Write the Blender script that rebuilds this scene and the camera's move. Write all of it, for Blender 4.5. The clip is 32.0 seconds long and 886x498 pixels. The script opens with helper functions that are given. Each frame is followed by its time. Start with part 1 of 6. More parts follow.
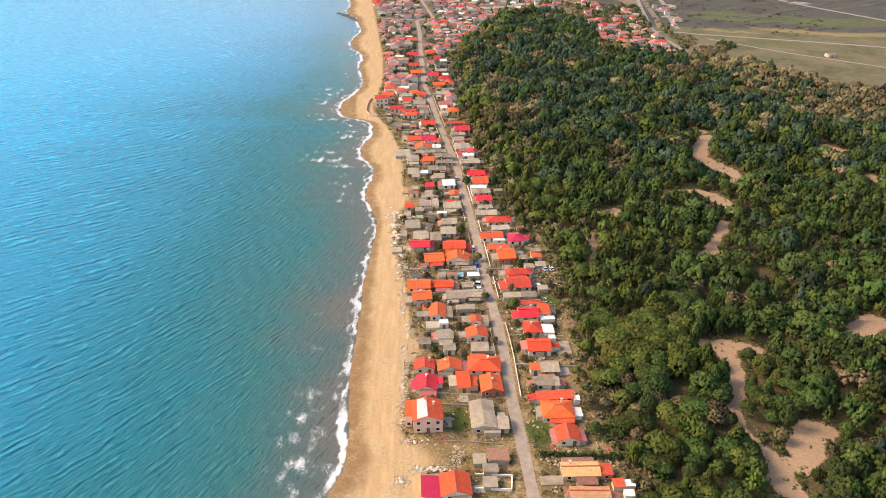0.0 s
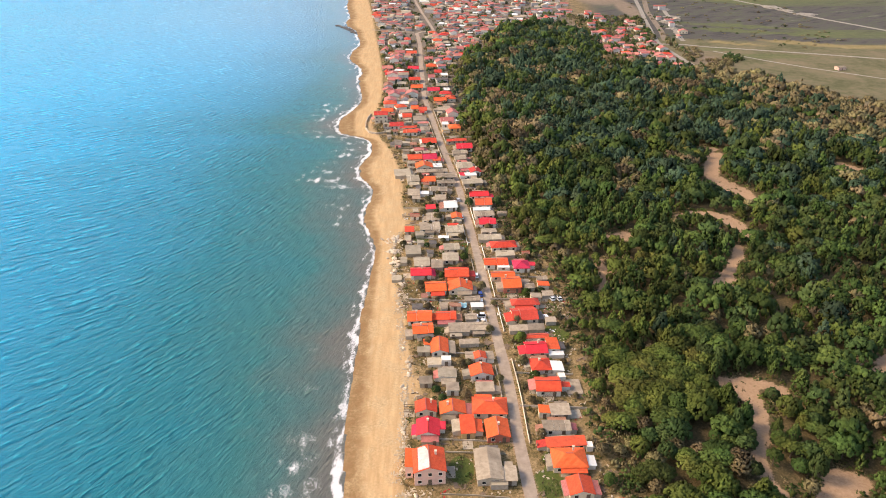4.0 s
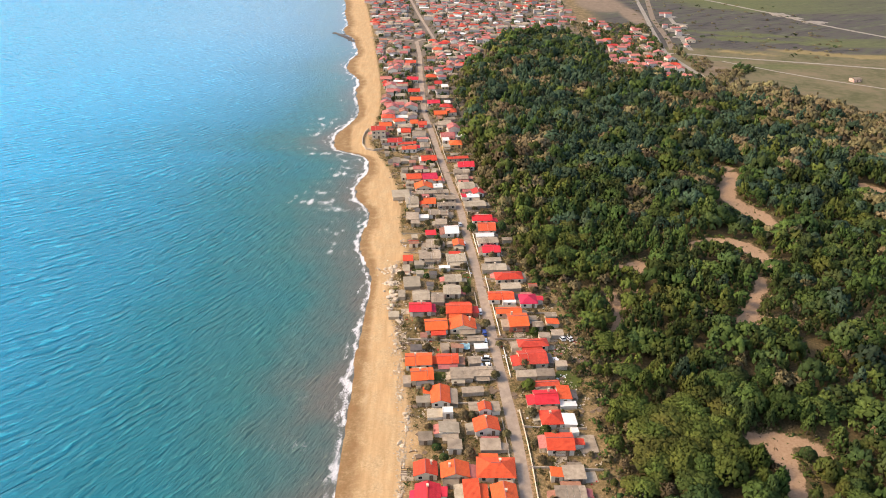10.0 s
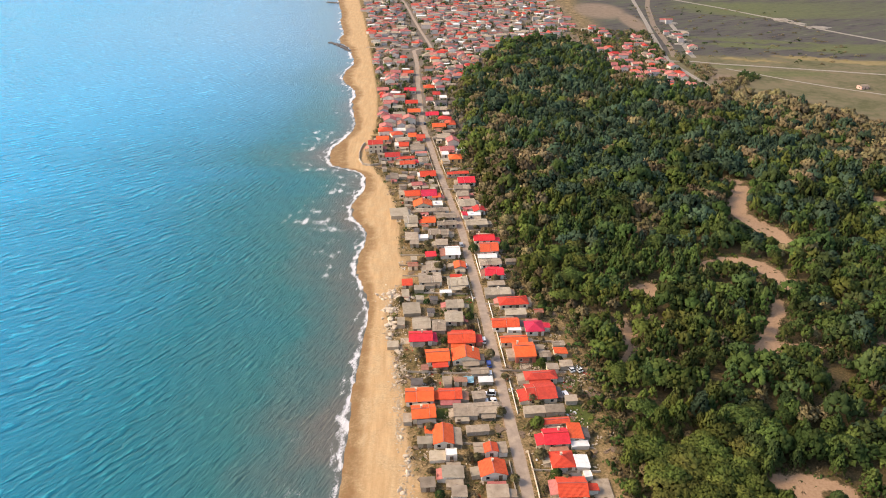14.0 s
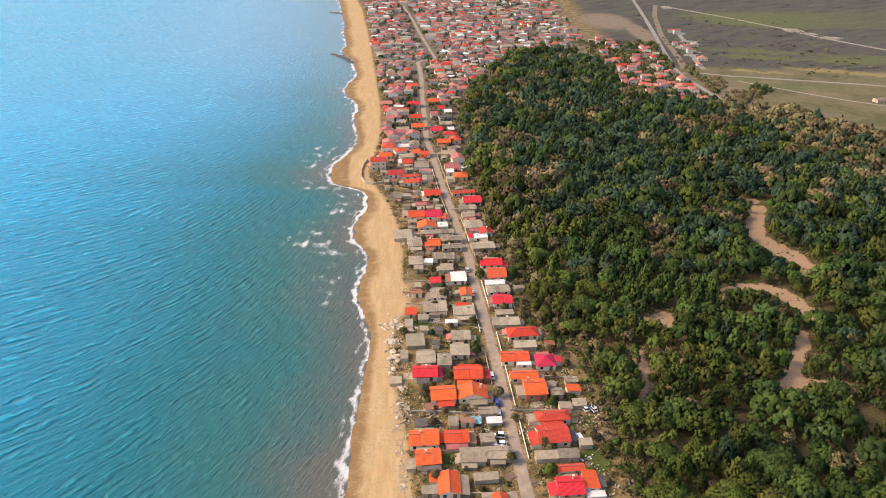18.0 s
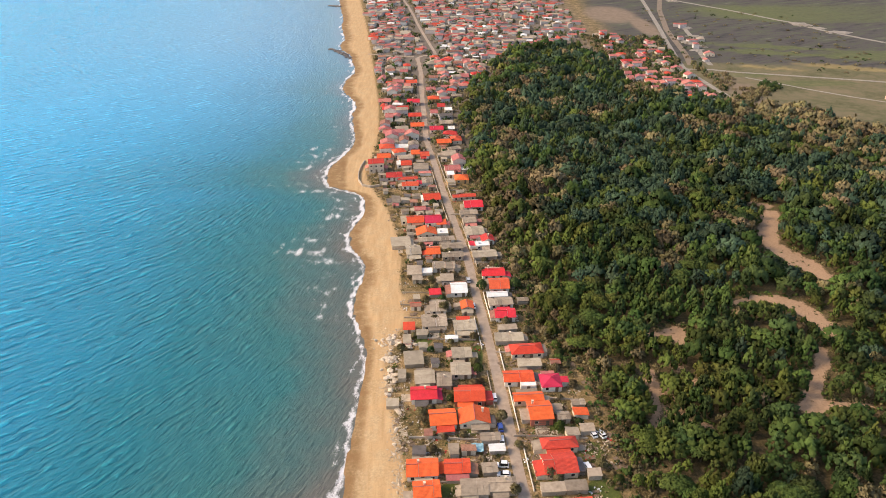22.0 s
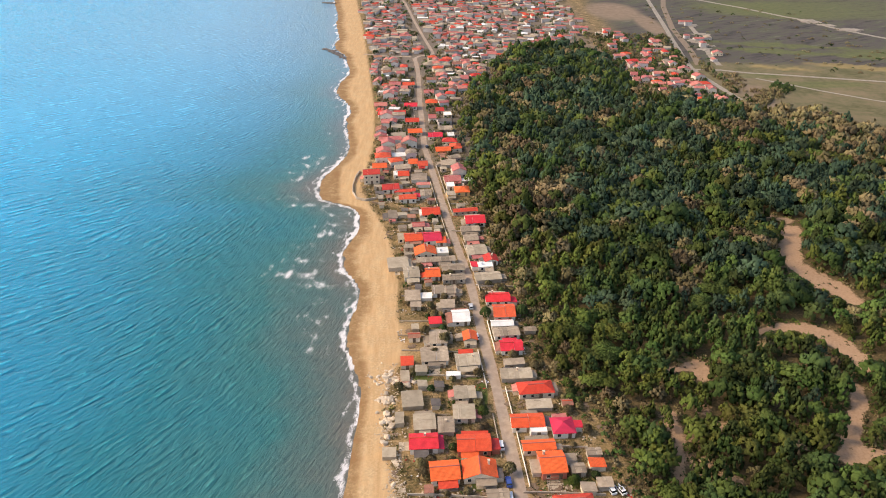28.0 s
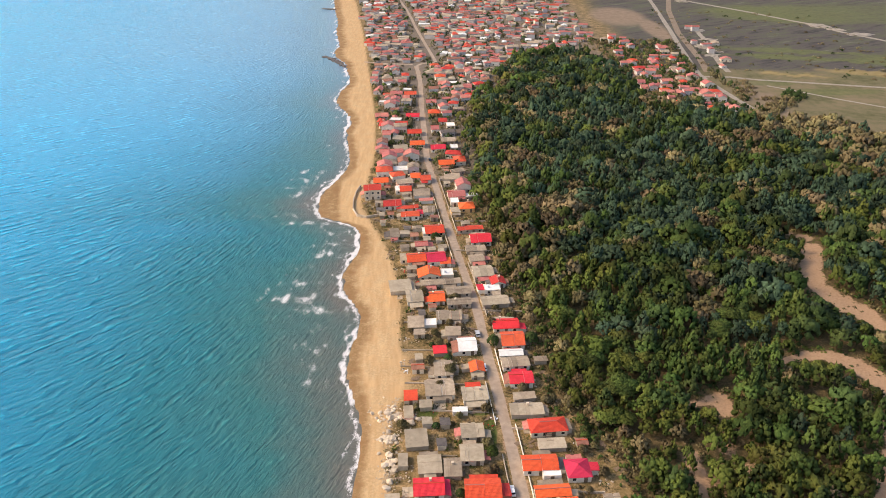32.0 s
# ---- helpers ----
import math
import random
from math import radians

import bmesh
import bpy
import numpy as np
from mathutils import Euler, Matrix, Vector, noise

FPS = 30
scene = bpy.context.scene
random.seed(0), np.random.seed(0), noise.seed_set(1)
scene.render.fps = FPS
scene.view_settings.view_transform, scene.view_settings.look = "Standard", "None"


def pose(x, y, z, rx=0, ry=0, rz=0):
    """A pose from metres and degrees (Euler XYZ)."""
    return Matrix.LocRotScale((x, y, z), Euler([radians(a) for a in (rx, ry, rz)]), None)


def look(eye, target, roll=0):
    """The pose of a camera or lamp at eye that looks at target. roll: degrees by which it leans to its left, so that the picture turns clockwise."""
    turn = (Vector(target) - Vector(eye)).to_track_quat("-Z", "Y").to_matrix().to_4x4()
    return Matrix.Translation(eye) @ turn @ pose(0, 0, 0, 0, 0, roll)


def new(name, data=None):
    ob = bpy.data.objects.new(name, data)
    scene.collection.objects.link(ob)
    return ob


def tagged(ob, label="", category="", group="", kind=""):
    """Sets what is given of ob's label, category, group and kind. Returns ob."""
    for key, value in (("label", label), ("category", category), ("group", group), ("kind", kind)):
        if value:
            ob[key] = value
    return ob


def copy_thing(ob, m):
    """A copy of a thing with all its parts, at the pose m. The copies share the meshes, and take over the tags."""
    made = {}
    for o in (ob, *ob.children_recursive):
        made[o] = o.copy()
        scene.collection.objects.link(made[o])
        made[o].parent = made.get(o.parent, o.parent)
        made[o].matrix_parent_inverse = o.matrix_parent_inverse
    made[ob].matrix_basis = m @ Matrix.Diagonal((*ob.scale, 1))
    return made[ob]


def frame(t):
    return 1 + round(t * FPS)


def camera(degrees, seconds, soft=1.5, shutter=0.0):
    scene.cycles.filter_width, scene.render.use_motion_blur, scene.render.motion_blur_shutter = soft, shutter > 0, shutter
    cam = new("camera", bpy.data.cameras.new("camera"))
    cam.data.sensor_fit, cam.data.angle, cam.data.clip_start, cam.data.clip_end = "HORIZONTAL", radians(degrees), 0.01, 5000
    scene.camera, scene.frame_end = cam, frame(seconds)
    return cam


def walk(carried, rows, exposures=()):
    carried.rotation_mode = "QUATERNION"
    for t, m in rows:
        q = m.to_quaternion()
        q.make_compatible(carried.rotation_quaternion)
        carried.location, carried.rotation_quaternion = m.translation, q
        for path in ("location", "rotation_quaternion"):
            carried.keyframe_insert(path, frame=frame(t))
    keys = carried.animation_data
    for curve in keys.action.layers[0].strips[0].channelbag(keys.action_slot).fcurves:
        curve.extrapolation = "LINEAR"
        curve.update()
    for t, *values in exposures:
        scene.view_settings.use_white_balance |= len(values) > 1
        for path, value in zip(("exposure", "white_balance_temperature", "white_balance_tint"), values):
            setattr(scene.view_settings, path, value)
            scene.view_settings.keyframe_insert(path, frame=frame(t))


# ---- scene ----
PATH = [
    (0, (-0.00, 0.00, 165.20), (-0.00, 175.28, 68.88), 0.39),
    (0.5, (-0.12, 2.43, 165.17), (-0.22, 178.25, 69.83), 0.29),
    (1, (-0.24, 4.85, 165.14), (-0.25, 180.90, 70.23), 0.20),
    (1.5, (-0.35, 7.22, 165.09), (-0.25, 183.25, 70.14), 0.28),
    (2, (-0.43, 9.53, 165.03), (-0.26, 185.71, 70.36), 0.20),
    (2.5, (-0.49, 11.80, 164.96), (-0.60, 188.02, 70.38), 0.37),
    (3, (-0.55, 14.06, 164.91), (-0.77, 190.23, 70.22), 0.30),
    (3.5, (-0.59, 16.34, 164.86), (-0.77, 192.68, 70.51), 0.25),
    (5.5, (-0.76, 25.40, 164.78), (-1.06, 201.77, 70.46), 0.29),
    (6, (-0.83, 27.68, 164.79), (-1.23, 203.61, 69.65), 0.37),
    (6.5, (-0.91, 29.98, 164.83), (-1.38, 206.17, 70.18), 0.27),
    (7, (-1.00, 32.28, 164.88), (-1.18, 208.60, 70.49), 0.23),
    (7.5, (-1.10, 34.54, 164.93), (-1.11, 211.04, 70.86), 0.40),
    (8, (-1.20, 36.78, 164.96), (-0.88, 213.53, 71.38), 0.16),
    (8.5, (-1.28, 38.99, 164.99), (-1.04, 215.81, 71.53), 0.31),
    (9, (-1.37, 41.20, 164.99), (-1.14, 217.62, 70.78), 0.37),
    (9.5, (-1.47, 43.43, 165.00), (-1.18, 219.55, 70.22), 0.33),
    (10, (-1.58, 45.70, 165.01), (-1.49, 222.34, 71.20), 0.43),
    (10.5, (-1.70, 47.98, 165.02), (-1.29, 224.87, 71.70), 0.40),
    (11, (-1.85, 50.22, 165.02), (-1.21, 226.78, 71.06), 0.35),
    (11.5, (-2.00, 52.44, 165.00), (-1.55, 229.00, 71.05), 0.22),
    (12, (-2.12, 54.62, 164.97), (-1.72, 231.28, 71.21), 0.35),
    (12.5, (-2.24, 56.80, 164.94), (-1.60, 233.66, 71.56), 0.19),
    (13, (-2.35, 58.95, 164.90), (-1.83, 236.02, 71.92), 0.20),
    (13.5, (-2.47, 61.11, 164.87), (-2.01, 238.55, 72.60), 0.10),
    (14, (-2.58, 63.30, 164.87), (-2.09, 240.54, 72.21), -0.00),
    (14.5, (-2.70, 65.51, 164.90), (-2.44, 243.10, 72.90), 0.11),
    (16.5, (-3.19, 74.40, 165.12), (-3.59, 252.73, 74.56), -0.14),
    (17, (-3.27, 76.59, 165.17), (-4.22, 254.94, 74.68), -0.23),
    (17.5, (-3.30, 78.74, 165.22), (-4.17, 257.11, 74.76), -0.09),
    (18, (-3.29, 80.89, 165.27), (-3.80, 258.98, 74.26), -0.12),
    (18.5, (-3.23, 83.03, 165.29), (-3.95, 261.56, 75.13), -0.14),
    (19, (-3.16, 85.18, 165.30), (-3.86, 263.34, 74.43), -0.10),
    (19.5, (-3.06, 87.30, 165.29), (-3.73, 264.92, 73.36), -0.22),
    (20, (-2.97, 89.41, 165.29), (-3.99, 267.57, 74.42), -0.14),
    (20.5, (-2.91, 91.52, 165.31), (-3.62, 269.35, 73.79), -0.13),
    (21, (-2.90, 93.66, 165.34), (-3.36, 271.81, 74.44), -0.12),
    (21.5, (-2.95, 95.82, 165.37), (-3.50, 273.91, 74.36), -0.14),
    (22, (-3.05, 98.02, 165.41), (-3.71, 275.08, 72.41), -0.13),
    (22.5, (-3.17, 100.29, 165.44), (-4.29, 277.18, 72.13), -0.25),
    (23, (-3.31, 102.56, 165.46), (-4.47, 280.19, 73.55), -0.26),
    (23.5, (-3.43, 104.83, 165.46), (-4.20, 282.43, 73.49), -0.16),
    (24, (-3.54, 107.08, 165.44), (-4.12, 284.14, 72.44), -0.16),
    (24.5, (-3.63, 109.34, 165.40), (-3.98, 286.08, 71.79), -0.18),
    (26.5, (-3.88, 118.48, 165.23), (-3.76, 295.11, 71.42), -0.12),
    (27, (-3.97, 120.76, 165.19), (-3.64, 297.50, 71.59), -0.18),
    (27.5, (-4.09, 123.01, 165.16), (-4.22, 299.84, 71.71), -0.16),
    (28, (-4.22, 125.25, 165.12), (-4.25, 301.53, 70.66), -0.22),
    (28.5, (-4.36, 127.46, 165.10), (-4.59, 304.02, 71.14), -0.37),
    (29, (-4.52, 129.66, 165.08), (-4.67, 305.91, 70.55), -0.42),
    (29.5, (-4.67, 131.86, 165.08), (-4.98, 308.29, 70.90), -0.33),
    (30, (-4.82, 134.07, 165.10), (-5.26, 310.11, 70.18), -0.47),
    (30.5, (-4.97, 136.29, 165.13), (-5.87, 312.42, 70.37), -0.38),
    (31, (-5.12, 138.52, 165.17), (-5.92, 314.74, 70.58), -0.70),
    (31.5, (-5.25, 140.75, 165.21), (-5.97, 317.24, 71.12), -0.50),
    (32, (-5.38, 142.98, 165.25), (-5.88, 319.60, 71.40), -0.52),
]

cam = camera(62.0, 32.0, soft=0.9)
walk(cam, [(t, look(eye, target, roll)) for t, eye, target, roll in PATH], exposures=[(0.0, 1.03, 7600, 14), (12.0, 0.97, 7600, 14), (20.0, 0.83, 7600, 14), (32.0, 0.84, 7600, 14)])

# ---- light: hazy sun from over the sea, and the sky ----
SUN_AZIMUTH, SUN_HEIGHT = radians(-88), radians(40)
world = bpy.data.worlds.new("sky")
scene.world = world
world.use_nodes = True
nt = world.node_tree
sky = nt.nodes.new("ShaderNodeTexSky")
sky.sky_type = "NISHITA"
sky.sun_disc = False
sky.sun_elevation, sky.sun_rotation = SUN_HEIGHT, SUN_AZIMUTH
sky.dust_density, sky.air_density, sky.ozone_density = 1.8, 1.0, 1.5
bg = nt.nodes["Background"]
bg.inputs["Strength"].default_value = 0.15
nt.links.new(sky.outputs[0], bg.inputs["Color"])
sun_data = bpy.data.lights.new("sun", "SUN")
sun_data.energy, sun_data.angle, sun_data.color = 1.7, radians(20), (1.0, 0.86, 0.67)
sun = new("sun", sun_data)
sun.matrix_world = look((0, 0, 0), (-math.sin(SUN_AZIMUTH) * math.cos(SUN_HEIGHT), -math.cos(SUN_AZIMUTH) * math.cos(SUN_HEIGHT), -math.sin(SUN_HEIGHT)))

# ---- materials ----
def nodes_of(name):
    m = bpy.data.materials.new(name)
    m.use_nodes = True
    t = m.node_tree
    return m, t, t.nodes["Principled BSDF"]


def add(t, kind, **values):
    n = t.nodes.new(kind)
    for key, value in values.items():
        n.inputs[key].default_value = value
    return n


def ramp(t, source, stops):
    n = t.nodes.new("ShaderNodeValToRGB")
    while len(n.color_ramp.elements) < len(stops):
        n.color_ramp.elements.new(0.5)
    for e, (at, colour) in zip(n.color_ramp.elements, stops):
        e.position = at
        e.color = (*colour, 1) if len(colour) == 3 else colour
    t.links.new(source, n.inputs["Fac"])
    return n.outputs["Color"]


def grey(t, source, lo, hi):
    """A smooth step of a value from lo to hi."""
    n = t.nodes.new("ShaderNodeMapRange")
    n.interpolation_type = "SMOOTHSTEP"
    t.links.new(source, n.inputs["Value"])
    n.inputs["From Min"].default_value, n.inputs["From Max"].default_value = lo, hi
    return n.outputs["Result"]


def mixed(t, fac, a, b, blend="MIX"):
    n = t.nodes.new("ShaderNodeMix")
    n.data_type, n.blend_type = "RGBA", blend
    for value, slot in ((fac, 0), (a, 6), (b, 7)):
        if isinstance(value, (int, float)):
            n.inputs[slot].default_value = value
        elif isinstance(value, tuple):
            n.inputs[slot].default_value = (*value, 1)
        else:
            t.links.new(value, n.inputs[slot])
    return n.outputs[2]


def calc(t, op, a, b=0.0):
    n = t.nodes.new("ShaderNodeMath")
    n.operation = op
    for value, slot in ((a, 0), (b, 1)):
        if isinstance(value, (int, float)):
            n.inputs[slot].default_value = value
        else:
            t.links.new(value, n.inputs[slot])
    return n.outputs[0]


def place(t, stretch=(1, 1, 1), turn=0.0):
    """World position in axes turned by an angle, then stretched."""
    g = t.nodes.new("ShaderNodeNewGeometry")
    m = t.nodes.new("ShaderNodeMapping")
    m.vector_type = "TEXTURE"
    m.inputs["Scale"].default_value = [1 / k for k in stretch]
    m.inputs["Rotation"].default_value = (0, 0, turn)
    t.links.new(g.outputs["Position"], m.inputs["Vector"])
    return m.outputs["Vector"]


def noisy(t, vector, scale, detail=4.0, rough=0.55, distort=0.0):
    n = add(t, "ShaderNodeTexNoise", Scale=scale, Detail=detail, Roughness=rough, Distortion=distort)
    t.links.new(vector, n.inputs["Vector"])
    return n.outputs["Fac"]


def attr(t, name):
    n = t.nodes.new("ShaderNodeAttribute")
    n.attribute_name = name
    return n.outputs["Fac"]


def bumped(t, bsdf, height, strength, distance):
    n = add(t, "ShaderNodeBump", Strength=strength, Distance=distance)
    t.links.new(height, n.inputs["Height"])
    t.links.new(n.outputs["Normal"], bsdf.inputs["Normal"])
    return n


def surface(name, low, high, scale=1.5, rough=0.85, bump=0.3, stain=None, vary=0.25, metal=0.0):
    """A weathered surface: two colours by noise, a coarser stain, and each object a little its own shade."""
    m, t, b = nodes_of(name)
    at = place(t)
    colour = ramp(t, noisy(t, at, scale, 6), [(0.3, low), (0.7, high)])
    if stain:
        colour = mixed(t, calc(t, "MULTIPLY", grey(t, noisy(t, at, scale * 0.25, 5, 0.7), 0.5, 0.72), 0.7), colour, stain)
    info = t.nodes.new("ShaderNodeObjectInfo")
    shade = add(t, "ShaderNodeHueSaturation")
    t.links.new(calc(t, "MULTIPLY_ADD", info.outputs["Random"], vary), shade.inputs["Value"])
    shade.inputs["Value"].links[0].from_node.inputs[2].default_value = 1 - vary / 2
    t.links.new(colour, shade.inputs["Color"])
    t.links.new(shade.outputs[0], b.inputs["Base Color"])
    b.inputs["Roughness"].default_value, b.inputs["Metallic"].default_value = rough, metal
    bumped(t, b, noisy(t, at, scale * 6, 3), bump, 0.05)
    return m


def tiled(name, low, high, stain):
    """Clay roof tiles: courses as relief along the object's own axes, each darker at its lower edge, sun-bleached and
    mossy patches.
    """
    m, t, b = nodes_of(name)
    co = t.nodes.new("ShaderNodeTexCoord")
    sep = t.nodes.new("ShaderNodeSeparateXYZ")
    t.links.new(co.outputs["UV"], sep.inputs[0])
    across = calc(t, "SINE", calc(t, "MULTIPLY", sep.outputs[0], 6.283 / 0.34))
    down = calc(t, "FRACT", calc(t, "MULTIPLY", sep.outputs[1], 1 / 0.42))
    at = place(t)
    colour = ramp(t, noisy(t, at, 0.9, 6, 0.65), [(0.3, low), (0.7, high)])
    colour = mixed(t, calc(t, "MULTIPLY", grey(t, noisy(t, at, 0.35, 6, 0.7), 0.52, 0.75), 0.55), colour, stain)
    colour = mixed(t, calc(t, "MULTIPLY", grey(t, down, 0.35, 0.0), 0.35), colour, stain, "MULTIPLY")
    info = t.nodes.new("ShaderNodeObjectInfo")
    shade = add(t, "ShaderNodeHueSaturation")
    t.links.new(calc(t, "MULTIPLY_ADD", info.outputs["Random"], 0.3), shade.inputs["Value"])
    shade.inputs["Value"].links[0].from_node.inputs[2].default_value = 0.85
    t.links.new(calc(t, "MULTIPLY_ADD", info.outputs["Random"], 0.015), shade.inputs["Hue"])
    shade.inputs["Hue"].links[0].from_node.inputs[2].default_value = 0.4925
    t.links.new(colour, shade.inputs["Color"])
    t.links.new(shade.outputs[0], b.inputs["Base Color"])
    b.inputs["Roughness"].default_value = 0.8
    bumped(t, b, calc(t, "ADD", calc(t, "MULTIPLY", across, 0.5), down), 0.7, 0.05)
    return m


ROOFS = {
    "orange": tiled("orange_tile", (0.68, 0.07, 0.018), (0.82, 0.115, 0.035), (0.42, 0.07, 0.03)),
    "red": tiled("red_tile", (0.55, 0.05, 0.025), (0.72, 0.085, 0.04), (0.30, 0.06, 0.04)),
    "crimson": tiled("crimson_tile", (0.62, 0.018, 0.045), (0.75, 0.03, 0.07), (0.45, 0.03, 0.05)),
    # faded clay, pinked further to carry the haze over the far town
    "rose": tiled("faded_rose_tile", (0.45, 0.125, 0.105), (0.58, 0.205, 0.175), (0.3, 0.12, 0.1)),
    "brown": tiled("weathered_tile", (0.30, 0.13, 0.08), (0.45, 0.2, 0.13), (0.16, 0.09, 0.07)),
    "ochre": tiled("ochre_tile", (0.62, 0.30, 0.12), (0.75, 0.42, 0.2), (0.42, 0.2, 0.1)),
    "grey": surface("grey_sheet_roof", (0.235, 0.178, 0.125), (0.4, 0.318, 0.232), 0.8, 0.85, 0.3, (0.125, 0.088, 0.058), 0.55),
    "dark": surface("dark_roof", (0.09, 0.075, 0.07), (0.17, 0.145, 0.13), 0.8, 0.9, 0.3, (0.06, 0.05, 0.045)),
    "white": surface("white_roof", (0.68, 0.66, 0.62), (0.85, 0.84, 0.8), 0.8, 0.7, 0.2, (0.45, 0.42, 0.38)),
    "tan": surface("tan_slab_roof", (0.31, 0.25, 0.175), (0.46, 0.385, 0.285), 0.8, 0.9, 0.3, (0.2, 0.155, 0.105), 0.4),
}
WALLS = {
    "cream": surface("cream_plaster", (0.66, 0.53, 0.39), (0.78, 0.66, 0.5), 1.2, 0.9, 0.25, (0.42, 0.34, 0.27)),
    "white": surface("white_plaster", (0.74, 0.66, 0.55), (0.84, 0.77, 0.67), 1.2, 0.9, 0.25, (0.48, 0.42, 0.36)),
    "pink": surface("pink_plaster", (0.74, 0.44, 0.35), (0.82, 0.55, 0.45), 1.2, 0.9, 0.25, (0.5, 0.3, 0.24)),
    "grey": surface("grey_render", (0.38, 0.31, 0.235), (0.56, 0.47, 0.37), 1.2, 0.92, 0.3, (0.2, 0.17, 0.15)),
    "pale": surface("pale_render", (0.48, 0.425, 0.4), (0.7, 0.64, 0.61), 1.2, 0.92, 0.3, (0.3, 0.28, 0.26)),
    "ochre": surface("ochre_plaster", (0.62, 0.36, 0.14), (0.75, 0.48, 0.22), 1.2, 0.9, 0.25, (0.45, 0.27, 0.13)),
    "red": surface("red_plaster", (0.5, 0.13, 0.08), (0.6, 0.2, 0.13), 1.2, 0.9, 0.25, (0.35, 0.12, 0.09)),
}
GLASS, _t, _b = nodes_of("window_glass")
_b.inputs["Base Color"].default_value, _b.inputs["Roughness"].default_value = (0.02, 0.022, 0.025, 1), 0.12
WOOD = surface("weathered_wood", (0.12, 0.08, 0.05), (0.22, 0.15, 0.1), 3.0, 0.85)
CONCRETE = surface("concrete", (0.34, 0.275, 0.2), (0.48, 0.395, 0.3), 1.0, 0.9, 0.3, (0.2, 0.18, 0.15))
STONE = surface("pale_stone", (0.5, 0.395, 0.28), (0.72, 0.6, 0.46), 0.9, 0.9, 0.5, (0.33, 0.25, 0.17), 0.4)
TIMBER = surface("bark", (0.07, 0.05, 0.035), (0.15, 0.11, 0.08), 3.0, 0.95)
PLASTIC = surface("white_plastic", (0.7, 0.7, 0.7), (0.8, 0.8, 0.8), 2.0, 0.4, 0.05)


def leaves(name, low, high, dry, hue=0.458):
    m, t, b = nodes_of(name)
    g = t.nodes.new("ShaderNodeNewGeometry")
    at = place(t)
    colour = ramp(t, calc(t, "ADD", calc(t, "MULTIPLY", g.outputs["Random Per Island"], 0.3), calc(t, "MULTIPLY", noisy(t, at, 0.5, 5, 0.7), 0.7)), [(0.22, low), (0.78, high)])
    colour = mixed(t, calc(t, "MULTIPLY", grey(t, noisy(t, at, 0.06, 4), 0.5, 0.7), 0.5), colour, dry)
    info = t.nodes.new("ShaderNodeObjectInfo")
    tone = calc(t, "ADD", attr(t, "tone"), calc(t, "MULTIPLY", info.outputs["Random"], attr(t, "single")))
    shade = add(t, "ShaderNodeHueSaturation", Saturation=0.98)
    t.links.new(calc(t, "MULTIPLY_ADD", tone, 0.75), shade.inputs["Value"])
    shade.inputs["Value"].links[0].from_node.inputs[2].default_value = 0.6
    t.links.new(calc(t, "MULTIPLY_ADD", calc(t, "FRACT", calc(t, "MULTIPLY", tone, 7.0)), 0.045), shade.inputs["Hue"])
    shade.inputs["Hue"].links[0].from_node.inputs[2].default_value = hue + 0.006
    t.links.new(colour, shade.inputs["Color"])
    colour = shade.outputs[0]
    t.links.new(colour, b.inputs["Base Color"])
    b.inputs["Roughness"].default_value = 0.75
    b.inputs["Specular IOR Level"].default_value = 0.1
    bumped(t, b, noisy(t, at, 2.6, 4, 0.7), 0.7, 0.3)
    return m


FOLIAGE = {
    "pine": leaves("pine_needles", (0.024, 0.05, 0.012), (0.08, 0.132, 0.03), (0.1, 0.1, 0.028)),
    "dark": leaves("dark_needles", (0.02, 0.042, 0.013), (0.058, 0.098, 0.028), (0.065, 0.085, 0.028)),
    "fresh": leaves("light_needles", (0.046, 0.073, 0.014), (0.108, 0.145, 0.03), (0.12, 0.1, 0.028)),
    # distance haze over the far wood is put into this needle colour
    "blue": leaves("haze_blue_needles", (0.022, 0.045, 0.026), (0.062, 0.102, 0.056), (0.066, 0.088, 0.046), 0.474),
    "bare": leaves("bare_twigs", (0.115, 0.082, 0.045), (0.245, 0.178, 0.1), (0.2, 0.138, 0.07), 0.495),
}

# ---- the plan: lines of the coast, the village street and the wood ----
def curve(points):
    """x as a smooth function of y through a few points."""
    xs, ys = np.array([p[0] for p in points], float), np.array([p[1] for p in points], float)
    slope = np.gradient(xs, ys)

    def at(y):
        y = np.asarray(y, float)
        k = np.clip(np.searchsorted(ys, y) - 1, 0, len(ys) - 2)
        h = ys[k + 1] - ys[k]
        u = np.clip((y - ys[k]) / h, 0, 1)
        out = (xs[k] * (1 + 2 * u) * (1 - u) ** 2 + slope[k] * h * u * (1 - u) ** 2
               + xs[k + 1] * u * u * (3 - 2 * u) + slope[k + 1] * h * u * u * (u - 1))
        return out + np.where(y > ys[-1], (y - ys[-1]) * -0.2, 0)
    return at


